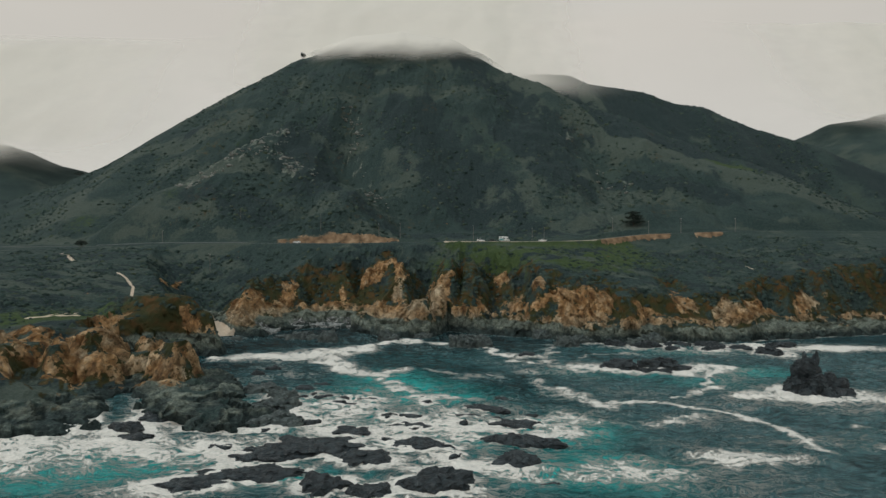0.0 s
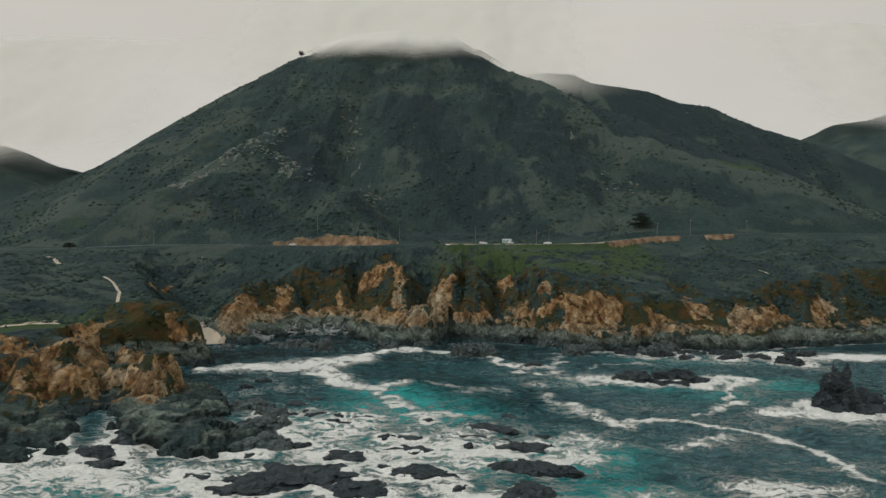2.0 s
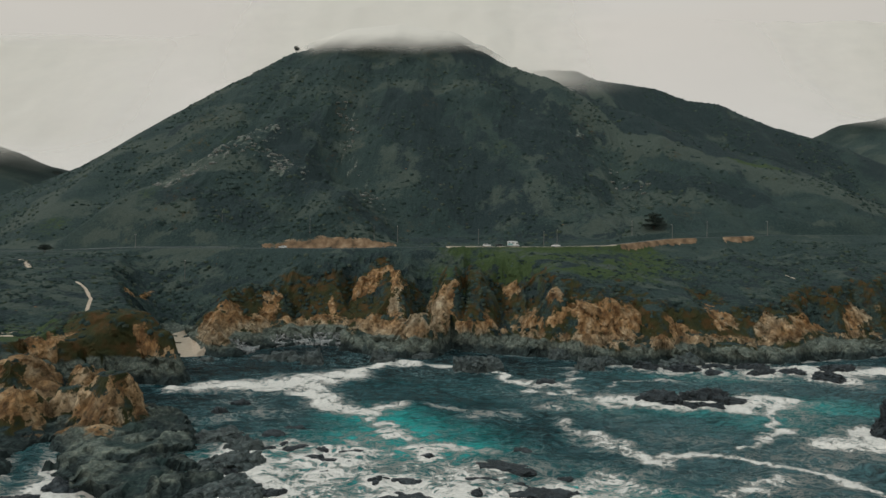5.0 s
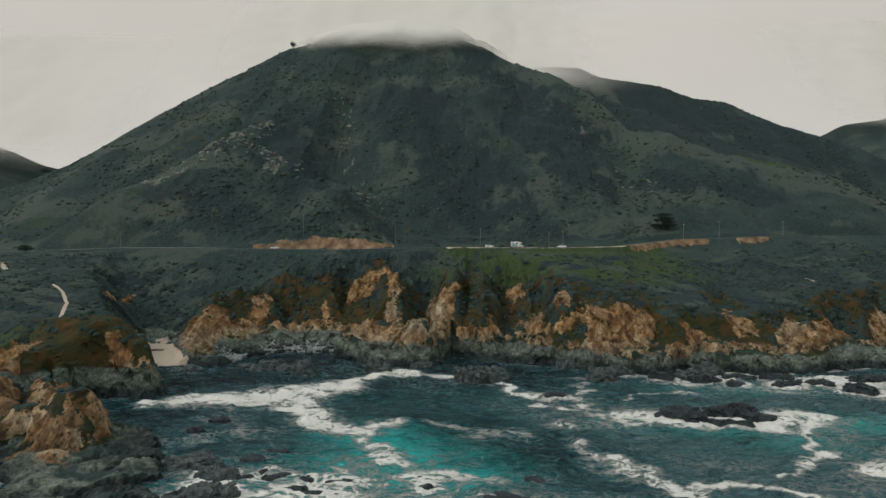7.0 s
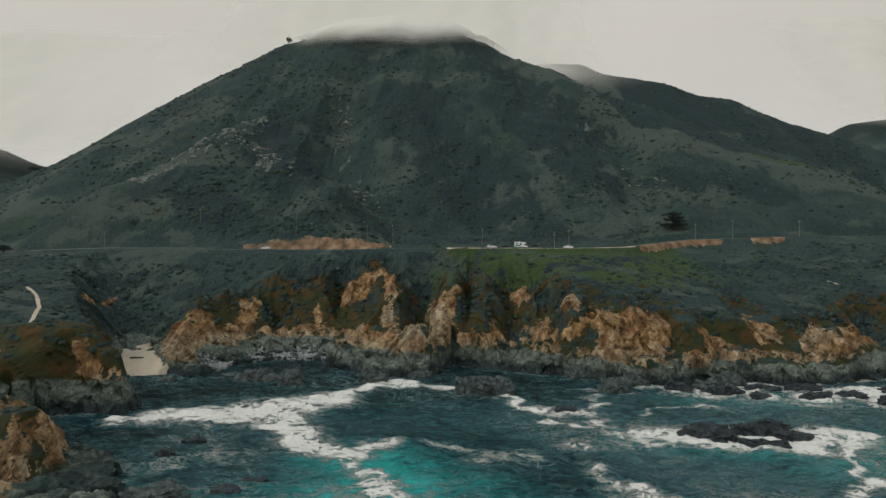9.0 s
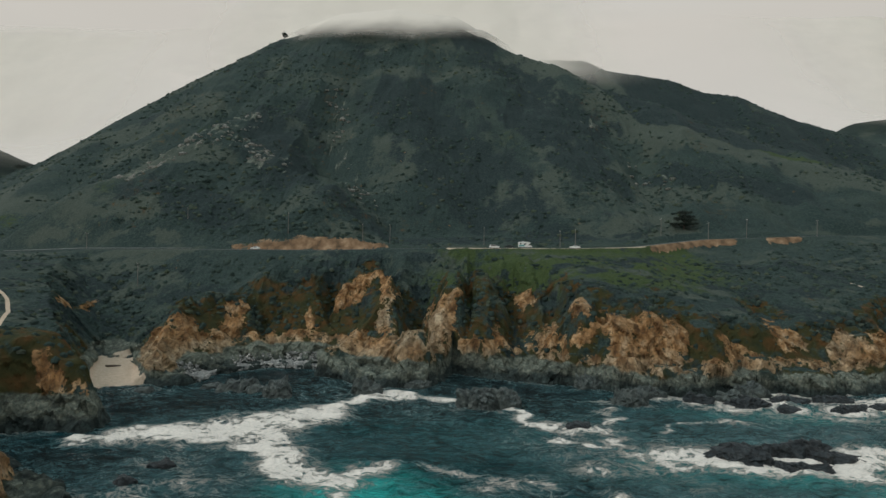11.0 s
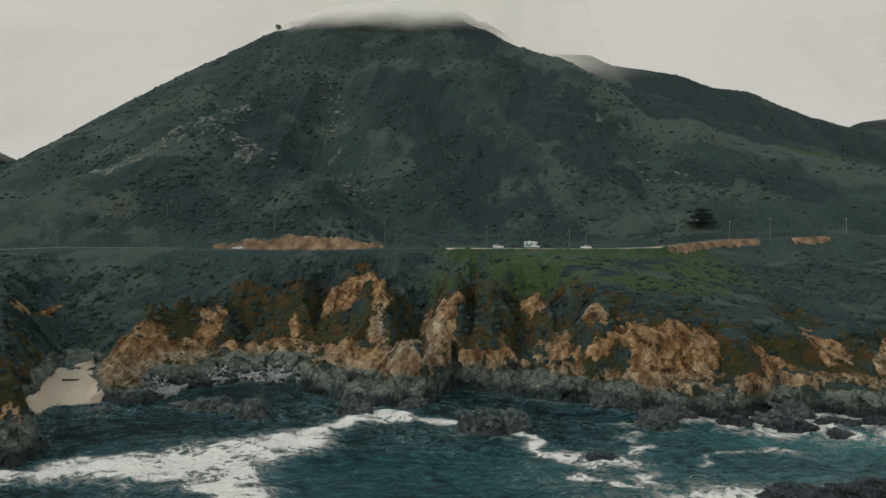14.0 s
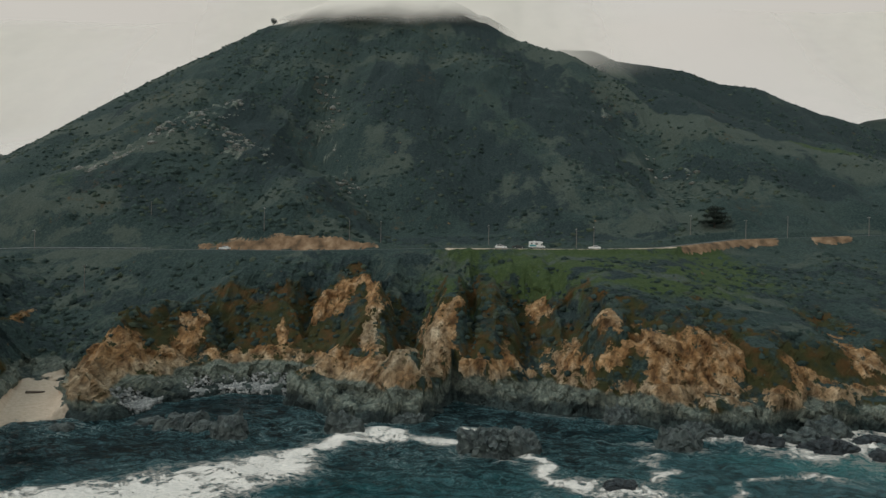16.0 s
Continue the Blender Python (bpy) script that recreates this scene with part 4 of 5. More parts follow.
m_milk = np.clip(step(20, 70, SX) * step(310, 240, SY) + 0.5 * step(0, -40, SX) * step(190, 150, SY) + (0.22 + 0.5 * fbm(SX / 30, SY / 18, 0, 3, 137)) * step(300, 275, SY), 0, 1)
# where the cliff's dark reflection and deep water are painted on the sea
m_reflect_deep = np.maximum(step(262, 286, SY) * step(60, 25, SX) * step(-200, -120, SX), 0.9 * ovals(warp_x, warp_y, [(-76, 238, 20, 12, 0)])) * (1 - m_foam)
swell = (np.sin((SY * 0.92 + SX * 0.25 + 5 * fbm(SX / 40, SY / 40, 0, 2, 141)) / 3.1) * 0.16 + fbm(SX / 7, SY / 4.2, 0, 4, 143, 0.6) * 0.9 + fbm(SX / 3.4, SY / 1.9, 3, 2, 149) * 0.28 + m_foam * (fbm(SX / 2.6, SY / 2.2, 0, 3, 147) * 0.5 + 0.2))
swell = swell * np.clip(1.2 - np.hypot(SX, SY - 230) / 900, 0, 1) * (1 - 0.6 * step(300, 325, SY))

sea_mat, n, l, b = material("sea_water")
geo = n.new("ShaderNodeNewGeometry").outputs["Position"]
at = n.new("ShaderNodeAttribute")
at.attribute_name = "surf"
sp = n.new("ShaderNodeSeparateColor")
l.new(at.outputs["Color"], sp.inputs[0])
reflect_deep_at = n.new("ShaderNodeAttribute")
reflect_deep_at.attribute_name = "reflect_deep"
warp = n.new("ShaderNodeTexNoise")
warp.inputs["Scale"].default_value, warp.inputs["Detail"].default_value = 0.10, 3
l.new(geo, warp.inputs["Vector"])
wadd = n.new("ShaderNodeVectorMath")
wadd.operation = "MULTIPLY_ADD"
wadd.inputs[1].default_value = (9, 9, 0)
l.new(warp.outputs["Color"], wadd.inputs[0])
l.new(geo, wadd.inputs[2])
lace = n_noise(n, l, 0.20, 6, wadd.outputs[0], 0.6, (0.75, 1.35, 1))
fine = n_noise(n, l, 1.3, 6, wadd.outputs[0], 0.6, (0.8, 1.3, 1))


def vein(scale, sharp, detail=4):
    """Thin crossing lines of froth."""
    v = n_noise(n, l, scale, detail, wadd.outputs[0], 0.55, (0.8, 1.45, 1))
    v = n_math(n, l, "ABSOLUTE", n_math(n, l, "SUBTRACT", v, 0.5))
    return n_math(n, l, "SUBTRACT", 1.0, n_math(n, l, "MULTIPLY", v, sharp), clamp=True)


weave = n_math(n, l, "ADD", n_math(n, l, "MULTIPLY", vein(0.14, 5.0, 6), 0.32), n_math(n, l, "ADD", n_math(n, l, "MULTIPLY", vein(0.45, 5.0, 6), 0.36), n_math(n, l, "MULTIPLY", vein(1.6, 4.0, 5), 0.32)))
drift = n_math(n, l, "MULTIPLY", n_range(n, l, n_noise(n, l, 0.022, 4, wadd.outputs[0]), 0.38, 0.66), 0.46)
amount = n_math(n, l, "ADD", n_math(n, l, "MULTIPLY", sp.outputs[0], 0.92), n_math(n, l, "MULTIPLY", drift, n_math(n, l, "MULTIPLY_ADD", sp.outputs[2], 0.42, 0.42)))
cover = n_math(n, l, "ADD", n_math(n, l, "MULTIPLY", amount, 0.69), n_math(n, l, "MULTIPLY", weave, 0.9))
foam = n_math(n, l, "ADD", n_range(n, l, cover, 0.88, 1.02, 0.0, 0.45), n_range(n, l, cover, 1.0, 1.20, 0.0, 0.55))
bubbles = n_range(n, l, cover, 0.62, 1.0, 0.0, 0.7)
water = n_mix(n, l, n_math(n, l, "MULTIPLY", sp.outputs[1], n_range(n, l, lace, 0.3, 0.56, 0.45, 1.0)), n_ramp(n, l, lace, [(0.35, (0.004, 0.026, 0.034)), (0.65, (0.008, 0.050, 0.060))]), (0.030, 0.56, 0.53))
water = n_mix(n, l, n_math(n, l, "MULTIPLY", n_math(n, l, "MULTIPLY", sp.outputs[2], n_math(n, l, "SUBTRACT", 1.0, n_math(n, l, "MULTIPLY", sp.outputs[1], 0.8))), n_range(n, l, lace, 0.25, 0.6, 0.3, 1.0)), water, (0.078, 0.160, 0.172))
# the cliff's reflection is put into the water colour as near-black, with the deep
water = n_mix(n, l, n_math(n, l, "MULTIPLY", reflect_deep_at.outputs["Fac"], 0.85), water, (0.004, 0.010, 0.013))
# light and dark sides of the wavelets, painted as streaks into the water colour
ripple_shade = n_noise(n, l, 0.5, 7, wadd.outputs[0], 0.68, (0.45, 1.7, 1))
water = n_mix(n, l, 1.0, water, n_range(n, l, ripple_shade, 0.36, 0.64, 0.45, 1.55), "MULTIPLY")
water = n_mix(n, l, bubbles, water, n_mix(n, l, sp.outputs[1], (0.12, 0.25, 0.27), (0.10, 0.58, 0.55)))
l.new(n_mix(n, l, foam, water, n_mix(n, l, n_range(n, l, foam, 0.2, 0.75), (0.46, 0.58, 0.57), n_ramp(n, l, fine, [(0.3, (0.62, 0.59, 0.54)), (0.6, (0.86, 0.81, 0.74))]))), b.inputs["Base Color"])
l.new(n_range(n, l, foam, 0, 1, 0.10, 0.8), b.inputs["Roughness"])
b.inputs["IOR"].default_value = 1.33
b.inputs["Specular IOR Level"].default_value = 0.3
crests = n_math(n, l, "ADD", vein(0.42, 2.2, 5), n_math(n, l, "MULTIPLY", vein(1.3, 2.2, 4), 0.4))
ripple = n_math(n, l, "ADD", n_noise(n, l, 0.55, 8, geo, 0.7, (0.6, 1.7, 1)), crests)
n_bump(n, l, n_math(n, l, "MULTIPLY", ripple, n_range(n, l, foam, 0, 1, 1.0, 0.18)), 1.0, 1.8, b)
sea_me = grid_mesh("water", SX, SY, swell, sea_mat)
mask_layer(sea_me, "surf", m_foam, m_glow, m_milk)
mask_layer(sea_me, "reflect_deep", m_reflect_deep, m_reflect_deep, m_reflect_deep)
tagged(new("water", sea_me), "dark teal sea with turquoise patches and white drifting foam", "water", kind="structure")


BALLS = {}


def ball(level):
    """Points and faces of a round start for a boulder."""
    if level not in BALLS:
        bm = bmesh.new()
        bmesh.ops.create_icosphere(bm, subdivisions=level, radius=1.0)
        BALLS[level] = (np.array([v.co[:] for v in bm.verts]), np.array([[v.index for v in f.verts] for f in bm.faces]))
        bm.free()
    return BALLS[level]


def broken_rock(lumps, seed, mat, level=4, core=(0, 0, 0), rough=1.0):
    """One broken rock, swept round its core: lumps of (x, y, z, radius_x, radius_y, radius_z)."""
    base, tris = ball(level)
    core = np.array(core, float)
    first = np.array(lumps[0][3:6])
    ray = np.sign(base) * np.abs(base) ** 0.9 * first
    ray /= np.linalg.norm(ray, axis=1)[:, None]
    reach = np.zeros(len(ray))
    for row in lumps:
        mid, radii = np.array(row[:3]) - core, np.array(row[3:6])
        d, m = ray / radii, mid / radii
        bb, cc, aa = (d * m).sum(1), (m * m).sum() - 1, (d * d).sum(1)
        disc = bb * bb - aa * cc
        reach = np.maximum(reach, np.where(disc > 0, (bb + np.sqrt(np.maximum(disc, 0))) / aa, 0))
    q = ray * reach[:, None]
    x, y, z = q[:, 0] + seed * 13.1 + 0.3 * q[:, 2], q[:, 1] + 0.35 * q[:, 2], q[:, 2] * 1.25
    cell = max(2.0, 0.75 * min(first[0], first[1]))
    r = 1 + rough * (0.18 * facets(x, y, z, cell, seed) + 0.07 * facets(x, y, z, cell * 0.42, seed + 40) + 0.02 * fbm(x / 0.7, y / 0.7, z / 0.7, 2, seed))
    points = core + q * np.clip(r, 0.5, 1.5)[:, None]
    points[:, 2] += facets(x, y, z, 2.6, seed + 7) * min(0.7, 0.2 * first[2])
    return raw_mesh("rock", points, tris, mat)


def rock_thing(rx, ry, ra, rb, rh, turn, mat, label, group, seed):
    rng = random.Random(seed)
    lumps = [(0, 0, -0.15 * rh, ra * 0.84, rb * 0.86, rh * 1.0)]
    for _ in range(rng.randint(4, 6)):
        a, k = rng.uniform(0, 6.28), rng.uniform(0.25, 0.5)
        lumps.append((math.cos(a) * ra * 0.7, math.sin(a) * rb * 0.7, -0.2 * rh, ra * k, rb * k * 1.2, rh * rng.uniform(0.6, 1.25)))
    ob = new("sea_rock", broken_rock(lumps, seed, mat, 5 if max(ra, rb) > 6 else 4))
    ob.matrix_basis = pose(rx, ry, 0, 0, 0, turn)
    return tagged(ob, label, "rock", group)


for i, row in enumerate(ROCKS):
    rock_thing(*row, wet_rock, "low black wet rock awash in white surf", "rocks in the surf", 300 + i)
for i, row in enumerate(ROCKS_WEST):
    rock_thing(*row, grey_rock if row[4] > 1.9 else wet_rock, "dark flat-topped rock ledge beside the western point", "rocks by the western point", 340 + i)
for i, row in enumerate(ROCKS_EAST):
    rock_thing(*row, wet_rock, "low dark rock with waves breaking round it", "rocks in the eastern bay", 380 + i)
for i, row in enumerate(ROCKS_COVE):
    rock_thing(*row, grey_rock, "rugged dark grey rock standing at the cliff foot", "rocks at the cliff foot", 420 + i)
stack = new("rock_pinnacle", broken_rock([(-1.0, 0, 1, 6.2, 5.0, 5.8), (-2.0, 0.5, 6.0, 4.2, 3.4, 3.2), (-1.6, 0.6, 8.6, 2.9, 2.6, 2.6), (-0.8, 0.6, 9.0, 2.5, 2.3, 2.3), (4.6, 0.5, 1.6, 3.4, 3.2, 4.6), (7.6, 0, 0, 3.4, 3.2, 4.4),
                                         (-6.4, 0, -0.4, 3.4, 3.4, 4.2), (-4, -4.6, -0.4, 2.6, 2.4, 2.8), (2.6, -5.2, -0.4, 2.8, 2.4, 2.8), (7.4, -4.2, -0.4, 2.4, 2.2, 2.6), (9.6, -3.0, -0.4, 2.2, 2.0, 2.2)], 460, wet_rock, 6, (-0.8, 0, 1.5), 0.9))
stack.matrix_basis = pose(116, 214, 0)
tagged(stack, "tall black sea stack with a knobbed top, ringed by foam", "sea stack")


# ---- road and what stands along it ----
asphalt = plain("worn_asphalt", (0.12, 0.122, 0.124), 0.9, 0, 0.8)
road_x = np.arange(-420, 420, 4.0)
ry_r, rz_r = np.interp(road_x, ROAD_X, ROAD_Y), np.interp(road_x, ROAD_X, ROAD_Z)
cross = np.array([-3.6, -3.55, 3.55, 3.6])
up = np.array([-0.3, 0.10, 0.10, -0.3])
RX, OFF = np.meshgrid(road_x, cross)
tagged(new("road", grid_mesh("road", RX, ry_r[None, :] + 1.0 + OFF, rz_r[None, :] + up[:, None], asphalt, False)), "two-lane asphalt coast road", "road", kind="structure")


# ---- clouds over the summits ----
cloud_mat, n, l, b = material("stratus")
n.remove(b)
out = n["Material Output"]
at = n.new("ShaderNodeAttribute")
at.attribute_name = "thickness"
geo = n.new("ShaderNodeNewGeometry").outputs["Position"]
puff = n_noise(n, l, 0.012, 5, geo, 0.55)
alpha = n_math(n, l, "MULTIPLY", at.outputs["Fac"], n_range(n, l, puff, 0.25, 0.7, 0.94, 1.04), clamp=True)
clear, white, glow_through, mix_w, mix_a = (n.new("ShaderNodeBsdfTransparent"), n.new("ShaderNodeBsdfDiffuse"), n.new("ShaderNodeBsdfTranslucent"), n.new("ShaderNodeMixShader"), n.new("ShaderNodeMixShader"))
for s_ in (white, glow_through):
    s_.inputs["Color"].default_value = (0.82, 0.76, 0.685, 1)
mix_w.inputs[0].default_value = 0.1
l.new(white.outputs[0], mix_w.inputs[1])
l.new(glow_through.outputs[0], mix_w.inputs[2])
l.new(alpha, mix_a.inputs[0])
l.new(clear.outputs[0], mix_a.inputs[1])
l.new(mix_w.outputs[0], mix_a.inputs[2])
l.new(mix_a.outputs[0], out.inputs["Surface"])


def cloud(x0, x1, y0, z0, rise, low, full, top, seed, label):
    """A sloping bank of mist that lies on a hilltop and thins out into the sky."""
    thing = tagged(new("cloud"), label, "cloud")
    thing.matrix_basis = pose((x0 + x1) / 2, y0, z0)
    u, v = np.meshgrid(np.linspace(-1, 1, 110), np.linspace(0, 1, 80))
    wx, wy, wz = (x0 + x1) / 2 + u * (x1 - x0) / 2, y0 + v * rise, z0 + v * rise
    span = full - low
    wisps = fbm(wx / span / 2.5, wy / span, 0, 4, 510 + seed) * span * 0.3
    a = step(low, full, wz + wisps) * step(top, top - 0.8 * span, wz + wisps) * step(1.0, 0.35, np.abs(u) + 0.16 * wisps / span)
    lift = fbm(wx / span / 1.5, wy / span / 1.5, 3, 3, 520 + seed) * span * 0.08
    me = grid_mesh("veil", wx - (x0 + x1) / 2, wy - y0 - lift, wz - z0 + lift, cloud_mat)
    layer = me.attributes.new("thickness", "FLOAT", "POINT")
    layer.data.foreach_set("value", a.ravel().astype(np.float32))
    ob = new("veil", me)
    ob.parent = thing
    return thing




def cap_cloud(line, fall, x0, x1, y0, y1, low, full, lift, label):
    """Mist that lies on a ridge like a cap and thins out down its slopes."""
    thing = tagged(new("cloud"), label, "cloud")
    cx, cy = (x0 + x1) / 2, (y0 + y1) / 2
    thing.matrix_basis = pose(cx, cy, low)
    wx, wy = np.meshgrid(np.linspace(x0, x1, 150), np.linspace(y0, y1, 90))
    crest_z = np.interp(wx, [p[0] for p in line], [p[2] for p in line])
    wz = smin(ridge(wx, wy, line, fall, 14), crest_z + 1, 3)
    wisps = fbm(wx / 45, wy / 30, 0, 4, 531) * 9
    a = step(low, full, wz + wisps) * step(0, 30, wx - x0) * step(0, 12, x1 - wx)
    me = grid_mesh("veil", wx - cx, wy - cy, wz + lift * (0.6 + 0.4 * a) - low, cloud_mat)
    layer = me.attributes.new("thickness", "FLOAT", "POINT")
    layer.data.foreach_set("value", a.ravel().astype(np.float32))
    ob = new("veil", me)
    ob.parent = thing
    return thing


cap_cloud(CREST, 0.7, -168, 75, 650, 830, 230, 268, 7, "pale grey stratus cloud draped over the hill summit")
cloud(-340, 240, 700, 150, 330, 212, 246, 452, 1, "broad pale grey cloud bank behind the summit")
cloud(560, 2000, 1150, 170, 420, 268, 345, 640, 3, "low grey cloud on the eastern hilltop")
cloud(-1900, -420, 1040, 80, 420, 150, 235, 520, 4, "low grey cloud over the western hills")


# ---- scrub: rounded bushes, far too many to count ----
def bush_shapes(count, seed):
    rng = np.random.default_rng(seed)
    bm = bmesh.new()
    bmesh.ops.create_icosphere(bm, subdivisions=1, radius=1.0)
    base = np.array([v.co[:] for v in bm.verts])
    tris = np.array([[v.index for v in f.verts] for f in bm.faces])
    bm.free()
    tris = tris[(base[tris][:, :, 2] > -0.35).any(1)]
    used, tris = np.unique(tris, return_inverse=True)
    base, tris = base[used], tris.reshape(-1, 3)
    shapes = []
    for k in range(count):
        o = rng.uniform(0, 50)
        swell = 1 + 0.42 * vnoise(base[:, 0] * 1.9 + o, base[:, 1] * 1.9, base[:, 2] * 1.9, k)
        v = base * swell[:, None] * np.array([1, 1, 0.85])
        shapes.append(v)
    return shapes, tris


foliage, n, l, b = material("scrub_leaves")
geo_n = n.new("ShaderNodeNewGeometry")
tone = n_ramp(n, l, geo_n.outputs["Random Per Island"], [(0.0, (0.018, 0.034, 0.032)), (0.4, (0.032, 0.056, 0.052)), (0.75, (0.052, 0.082, 0.074)), (0.9, (0.068, 0.086, 0.052)), (1.0, (0.090, 0.112, 0.092))])
leafy = n_noise(n, l, 2.6, 5, geo_n.outputs["Position"], 0.7)
l.new(n_mix(n, l, n_range(n, l, leafy, 0.3, 0.75), tone, n_mix(n, l, 0.5, tone, (0.065, 0.085, 0.068))), b.inputs["Base Color"])
b.inputs["Roughness"].default_value, b.inputs["Specular IOR Level"].default_value = 0.95, 0.1
n_bump(n, l, leafy, 1.0, 0.6, b)


def scrub_on(name, label, x, y, low, high, seed, shapes, tris):
    rng = np.random.default_rng(seed)
    z = ground(x, y)
    size = low + (high - low) * rng.random(len(x)) ** 2.2
    turn = rng.uniform(0, 6.28, len(x))
    kind = rng.integers(0, len(shapes), len(x))
    verts = np.stack(shapes)[kind]
    c, s = np.cos(turn)[:, None], np.sin(turn)[:, None]
    wide = (size * rng.uniform(0.9, 1.25, len(x)))[:, None]
    vx = (verts[:, :, 0] * c - verts[:, :, 1] * s) * wide + x[:, None]
    vy = (verts[:, :, 0] * s + verts[:, :, 1] * c) * size[:, None] + y[:, None]
    vz = verts[:, :, 2] * size[:, None] + (z - 0.30 * size)[:, None]
    per = verts.shape[1]
    faces = (tris[None] + (np.arange(len(x)) * per)[:, None, None]).reshape(-1, 3)
    ob = new(name, raw_mesh(name, np.stack([vx, vy, vz], -1).reshape(-1, 3), faces, foliage, True))
    return tagged(ob, label, "scrub", kind="stuff")


def mask_at(field, x, y):
    field = regrid(field)
    i, j = np.clip(np.searchsorted(gy, y), 0, len(gy) - 1), np.clip(np.searchsorted(gx, x), 0, len(gx) - 1)
    return field[i, j]


shapes_a, tris_a = bush_shapes(8, 5)
rng = np.random.default_rng(77)
bx, by = rng.uniform(-270, 260, 30000), rng.uniform(205, 425, 30000)
bare_at = mask_at(np.maximum(np.maximum(m_ochre * 1.3, m_slate * 1.4), np.maximum(m_sand * 2, m_soil * 2)), bx, by)
road_gap = np.abs(by - np.interp(bx, ROAD_X, ROAD_Y) + 3)
ok = (mask_at(LS, bx, by) > 6) & (bare_at < 0.4) & (road_gap > 10) & (~((bx > -4) & (bx < 98) & (road_gap < 14)))
ok &= rng.random(30000) < np.clip(0.55 + 1.3 * fbm(bx / 20, by / 13, 0, 3, 601) - 0.35 * mask_at(m_grass, bx, by), 0.05, 1)
bx, by = bx[ok][:14000], by[ok][:14000]
scrub_on("bench_scrub", "low grey-green coastal scrub covering the cliff top", bx, by, 0.35, 1.6, 81, shapes_a, tris_a)

# sparser, darker clumps that cling to the cliff face
cx_, cy_ = rng.uniform(-150, 240, 16000), rng.uniform(255, 375, 16000)
steep_at = mask_at(slope, cx_, cy_)
ok = (steep_at > 0.45) & (ground(cx_, cy_) > 7.5) & (mask_at(m_sand, cx_, cy_) < 0.2) & (rng.random(16000) < np.clip(0.5 + fbm(cx_ / 9, cy_ / 9, 0, 3, 607), 0.05, 1) * np.where(mask_at(m_ochre, cx_, cy_) > 0.4, 0.08, 0.9))
scrub_on("cliff_scrub", "dark clumps of scrub clinging to the cliff face", cx_[ok][:2600], cy_[ok][:2600], 0.35, 1.25, 85, shapes_a, tris_a)

bush_small, tris_s = bush_shapes(6, 9)
hx, hy = rng.uniform(-480, 430, 80000), 425 + 380 * rng.random(80000) ** 1.25
gap = hy - np.interp(hx, ROAD_X, ROAD_Y)
ok = (gap > 16) & (ground(hx, hy) < 275) & (rng.random(80000) < np.clip(0.42 + 1.5 * fbm(hx / 42, hy / 42, 0, 4, 611) - 0.5 * mask_at(m_slate, hx, hy), 0.04, 1))
hx, hy = hx[ok][:15000], hy[ok][:15000]
scrub_on("hill_scrub", "dark green chaparral dotted over the hillside", hx, hy, 0.5, 1.9, 91, bush_small, tris_s)


# pale rocks that break through the hillside, small and past counting
crag_mat = sea_rock("pale_hill_rock", (0.07, 0.075, 0.065), (0.17, 0.17, 0.145), (0.30, 0.29, 0.25))
rx_, ry_ = rng.uniform(-215, 160, 60000), rng.uniform(455, 640, 60000)
crag_at = mask_at(m_crag, rx_, ry_)
ok = (crag_at > 0.12) & (rng.random(60000) < 0.2 * crag_at * np.clip(0.5 + 2.2 * fbm(rx_ / 12, ry_ / 16, 0, 3, 617), 0, 1.6))
rx_, ry_ = rx_[ok][:2200], ry_[ok][:2200]
r_size = 0.45 + 1.5 * rng.random(len(rx_)) ** 2.5
r_verts = np.stack(shapes_a)[rng.integers(0, 8, len(rx_))] * (r_size[:, None] * np.array([1.25, 1.0, 1.0]))[:, None, :] + np.stack([rx_, ry_, ground(rx_, ry_) - 0.1 * r_size], -1)[:, None, :]
r_faces = (tris_a[None] + (np.arange(len(rx_)) * shapes_a[0].shape[0])[:, None, None]).reshape(-1, 3)
tagged(new("hill_crag", raw_mesh("hill_crag", r_verts.reshape(-1, 3), r_faces, crag_mat)), "pale grey rocks breaking through the brush on the hillside", "rock", kind="stuff")


# ---- things along the road ----
def part(name, bm, mat, parent, label=""):
    me = bpy.data.meshes.new(name)
    bm.to_mesh(me)
    bm.free()
    me.materials.append(mat)
    ob = new(name, me)
    ob.parent = parent
    if label:
        ob["label"] = label
    return ob


def box(sx, sy, sz, at=(0, 0, 0), bevel=0.0, taper=1.0):
    bm = bmesh.new()
    bmesh.ops.create_cube(bm, size=1.0)
    for v in bm.verts:
        k = taper if v.co.z > 0 else 1.0
        v.co = Vector((v.co.x * sx * k, v.co.y * sy * (0.5 + 0.5 * k), v.co.z * sz))
    if bevel:
        bmesh.ops.bevel(bm, geom=bm.edges[:], offset=bevel, segments=2, affect="EDGES", profile=0.6)
    bmesh.ops.translate(bm, verts=bm.verts, vec=at)
    return bm


def rod(r0, r1, a, c, sides=8):
    """A tapered round bar from a to c."""
    bm = bmesh.new()
    a, c = Vector(a), Vector(c)
    bmesh.ops.create_cone(bm, cap_ends=True, segments=sides, radius1=r0, radius2=r1, depth=(c - a).length)
    turn = (c - a).to_track_quat("Z", "Y").to_matrix().to_4x4()
    bmesh.ops.transform(bm, matrix=Matrix.Translation((a + c) / 2) @ turn, verts=bm.verts)
    return bm


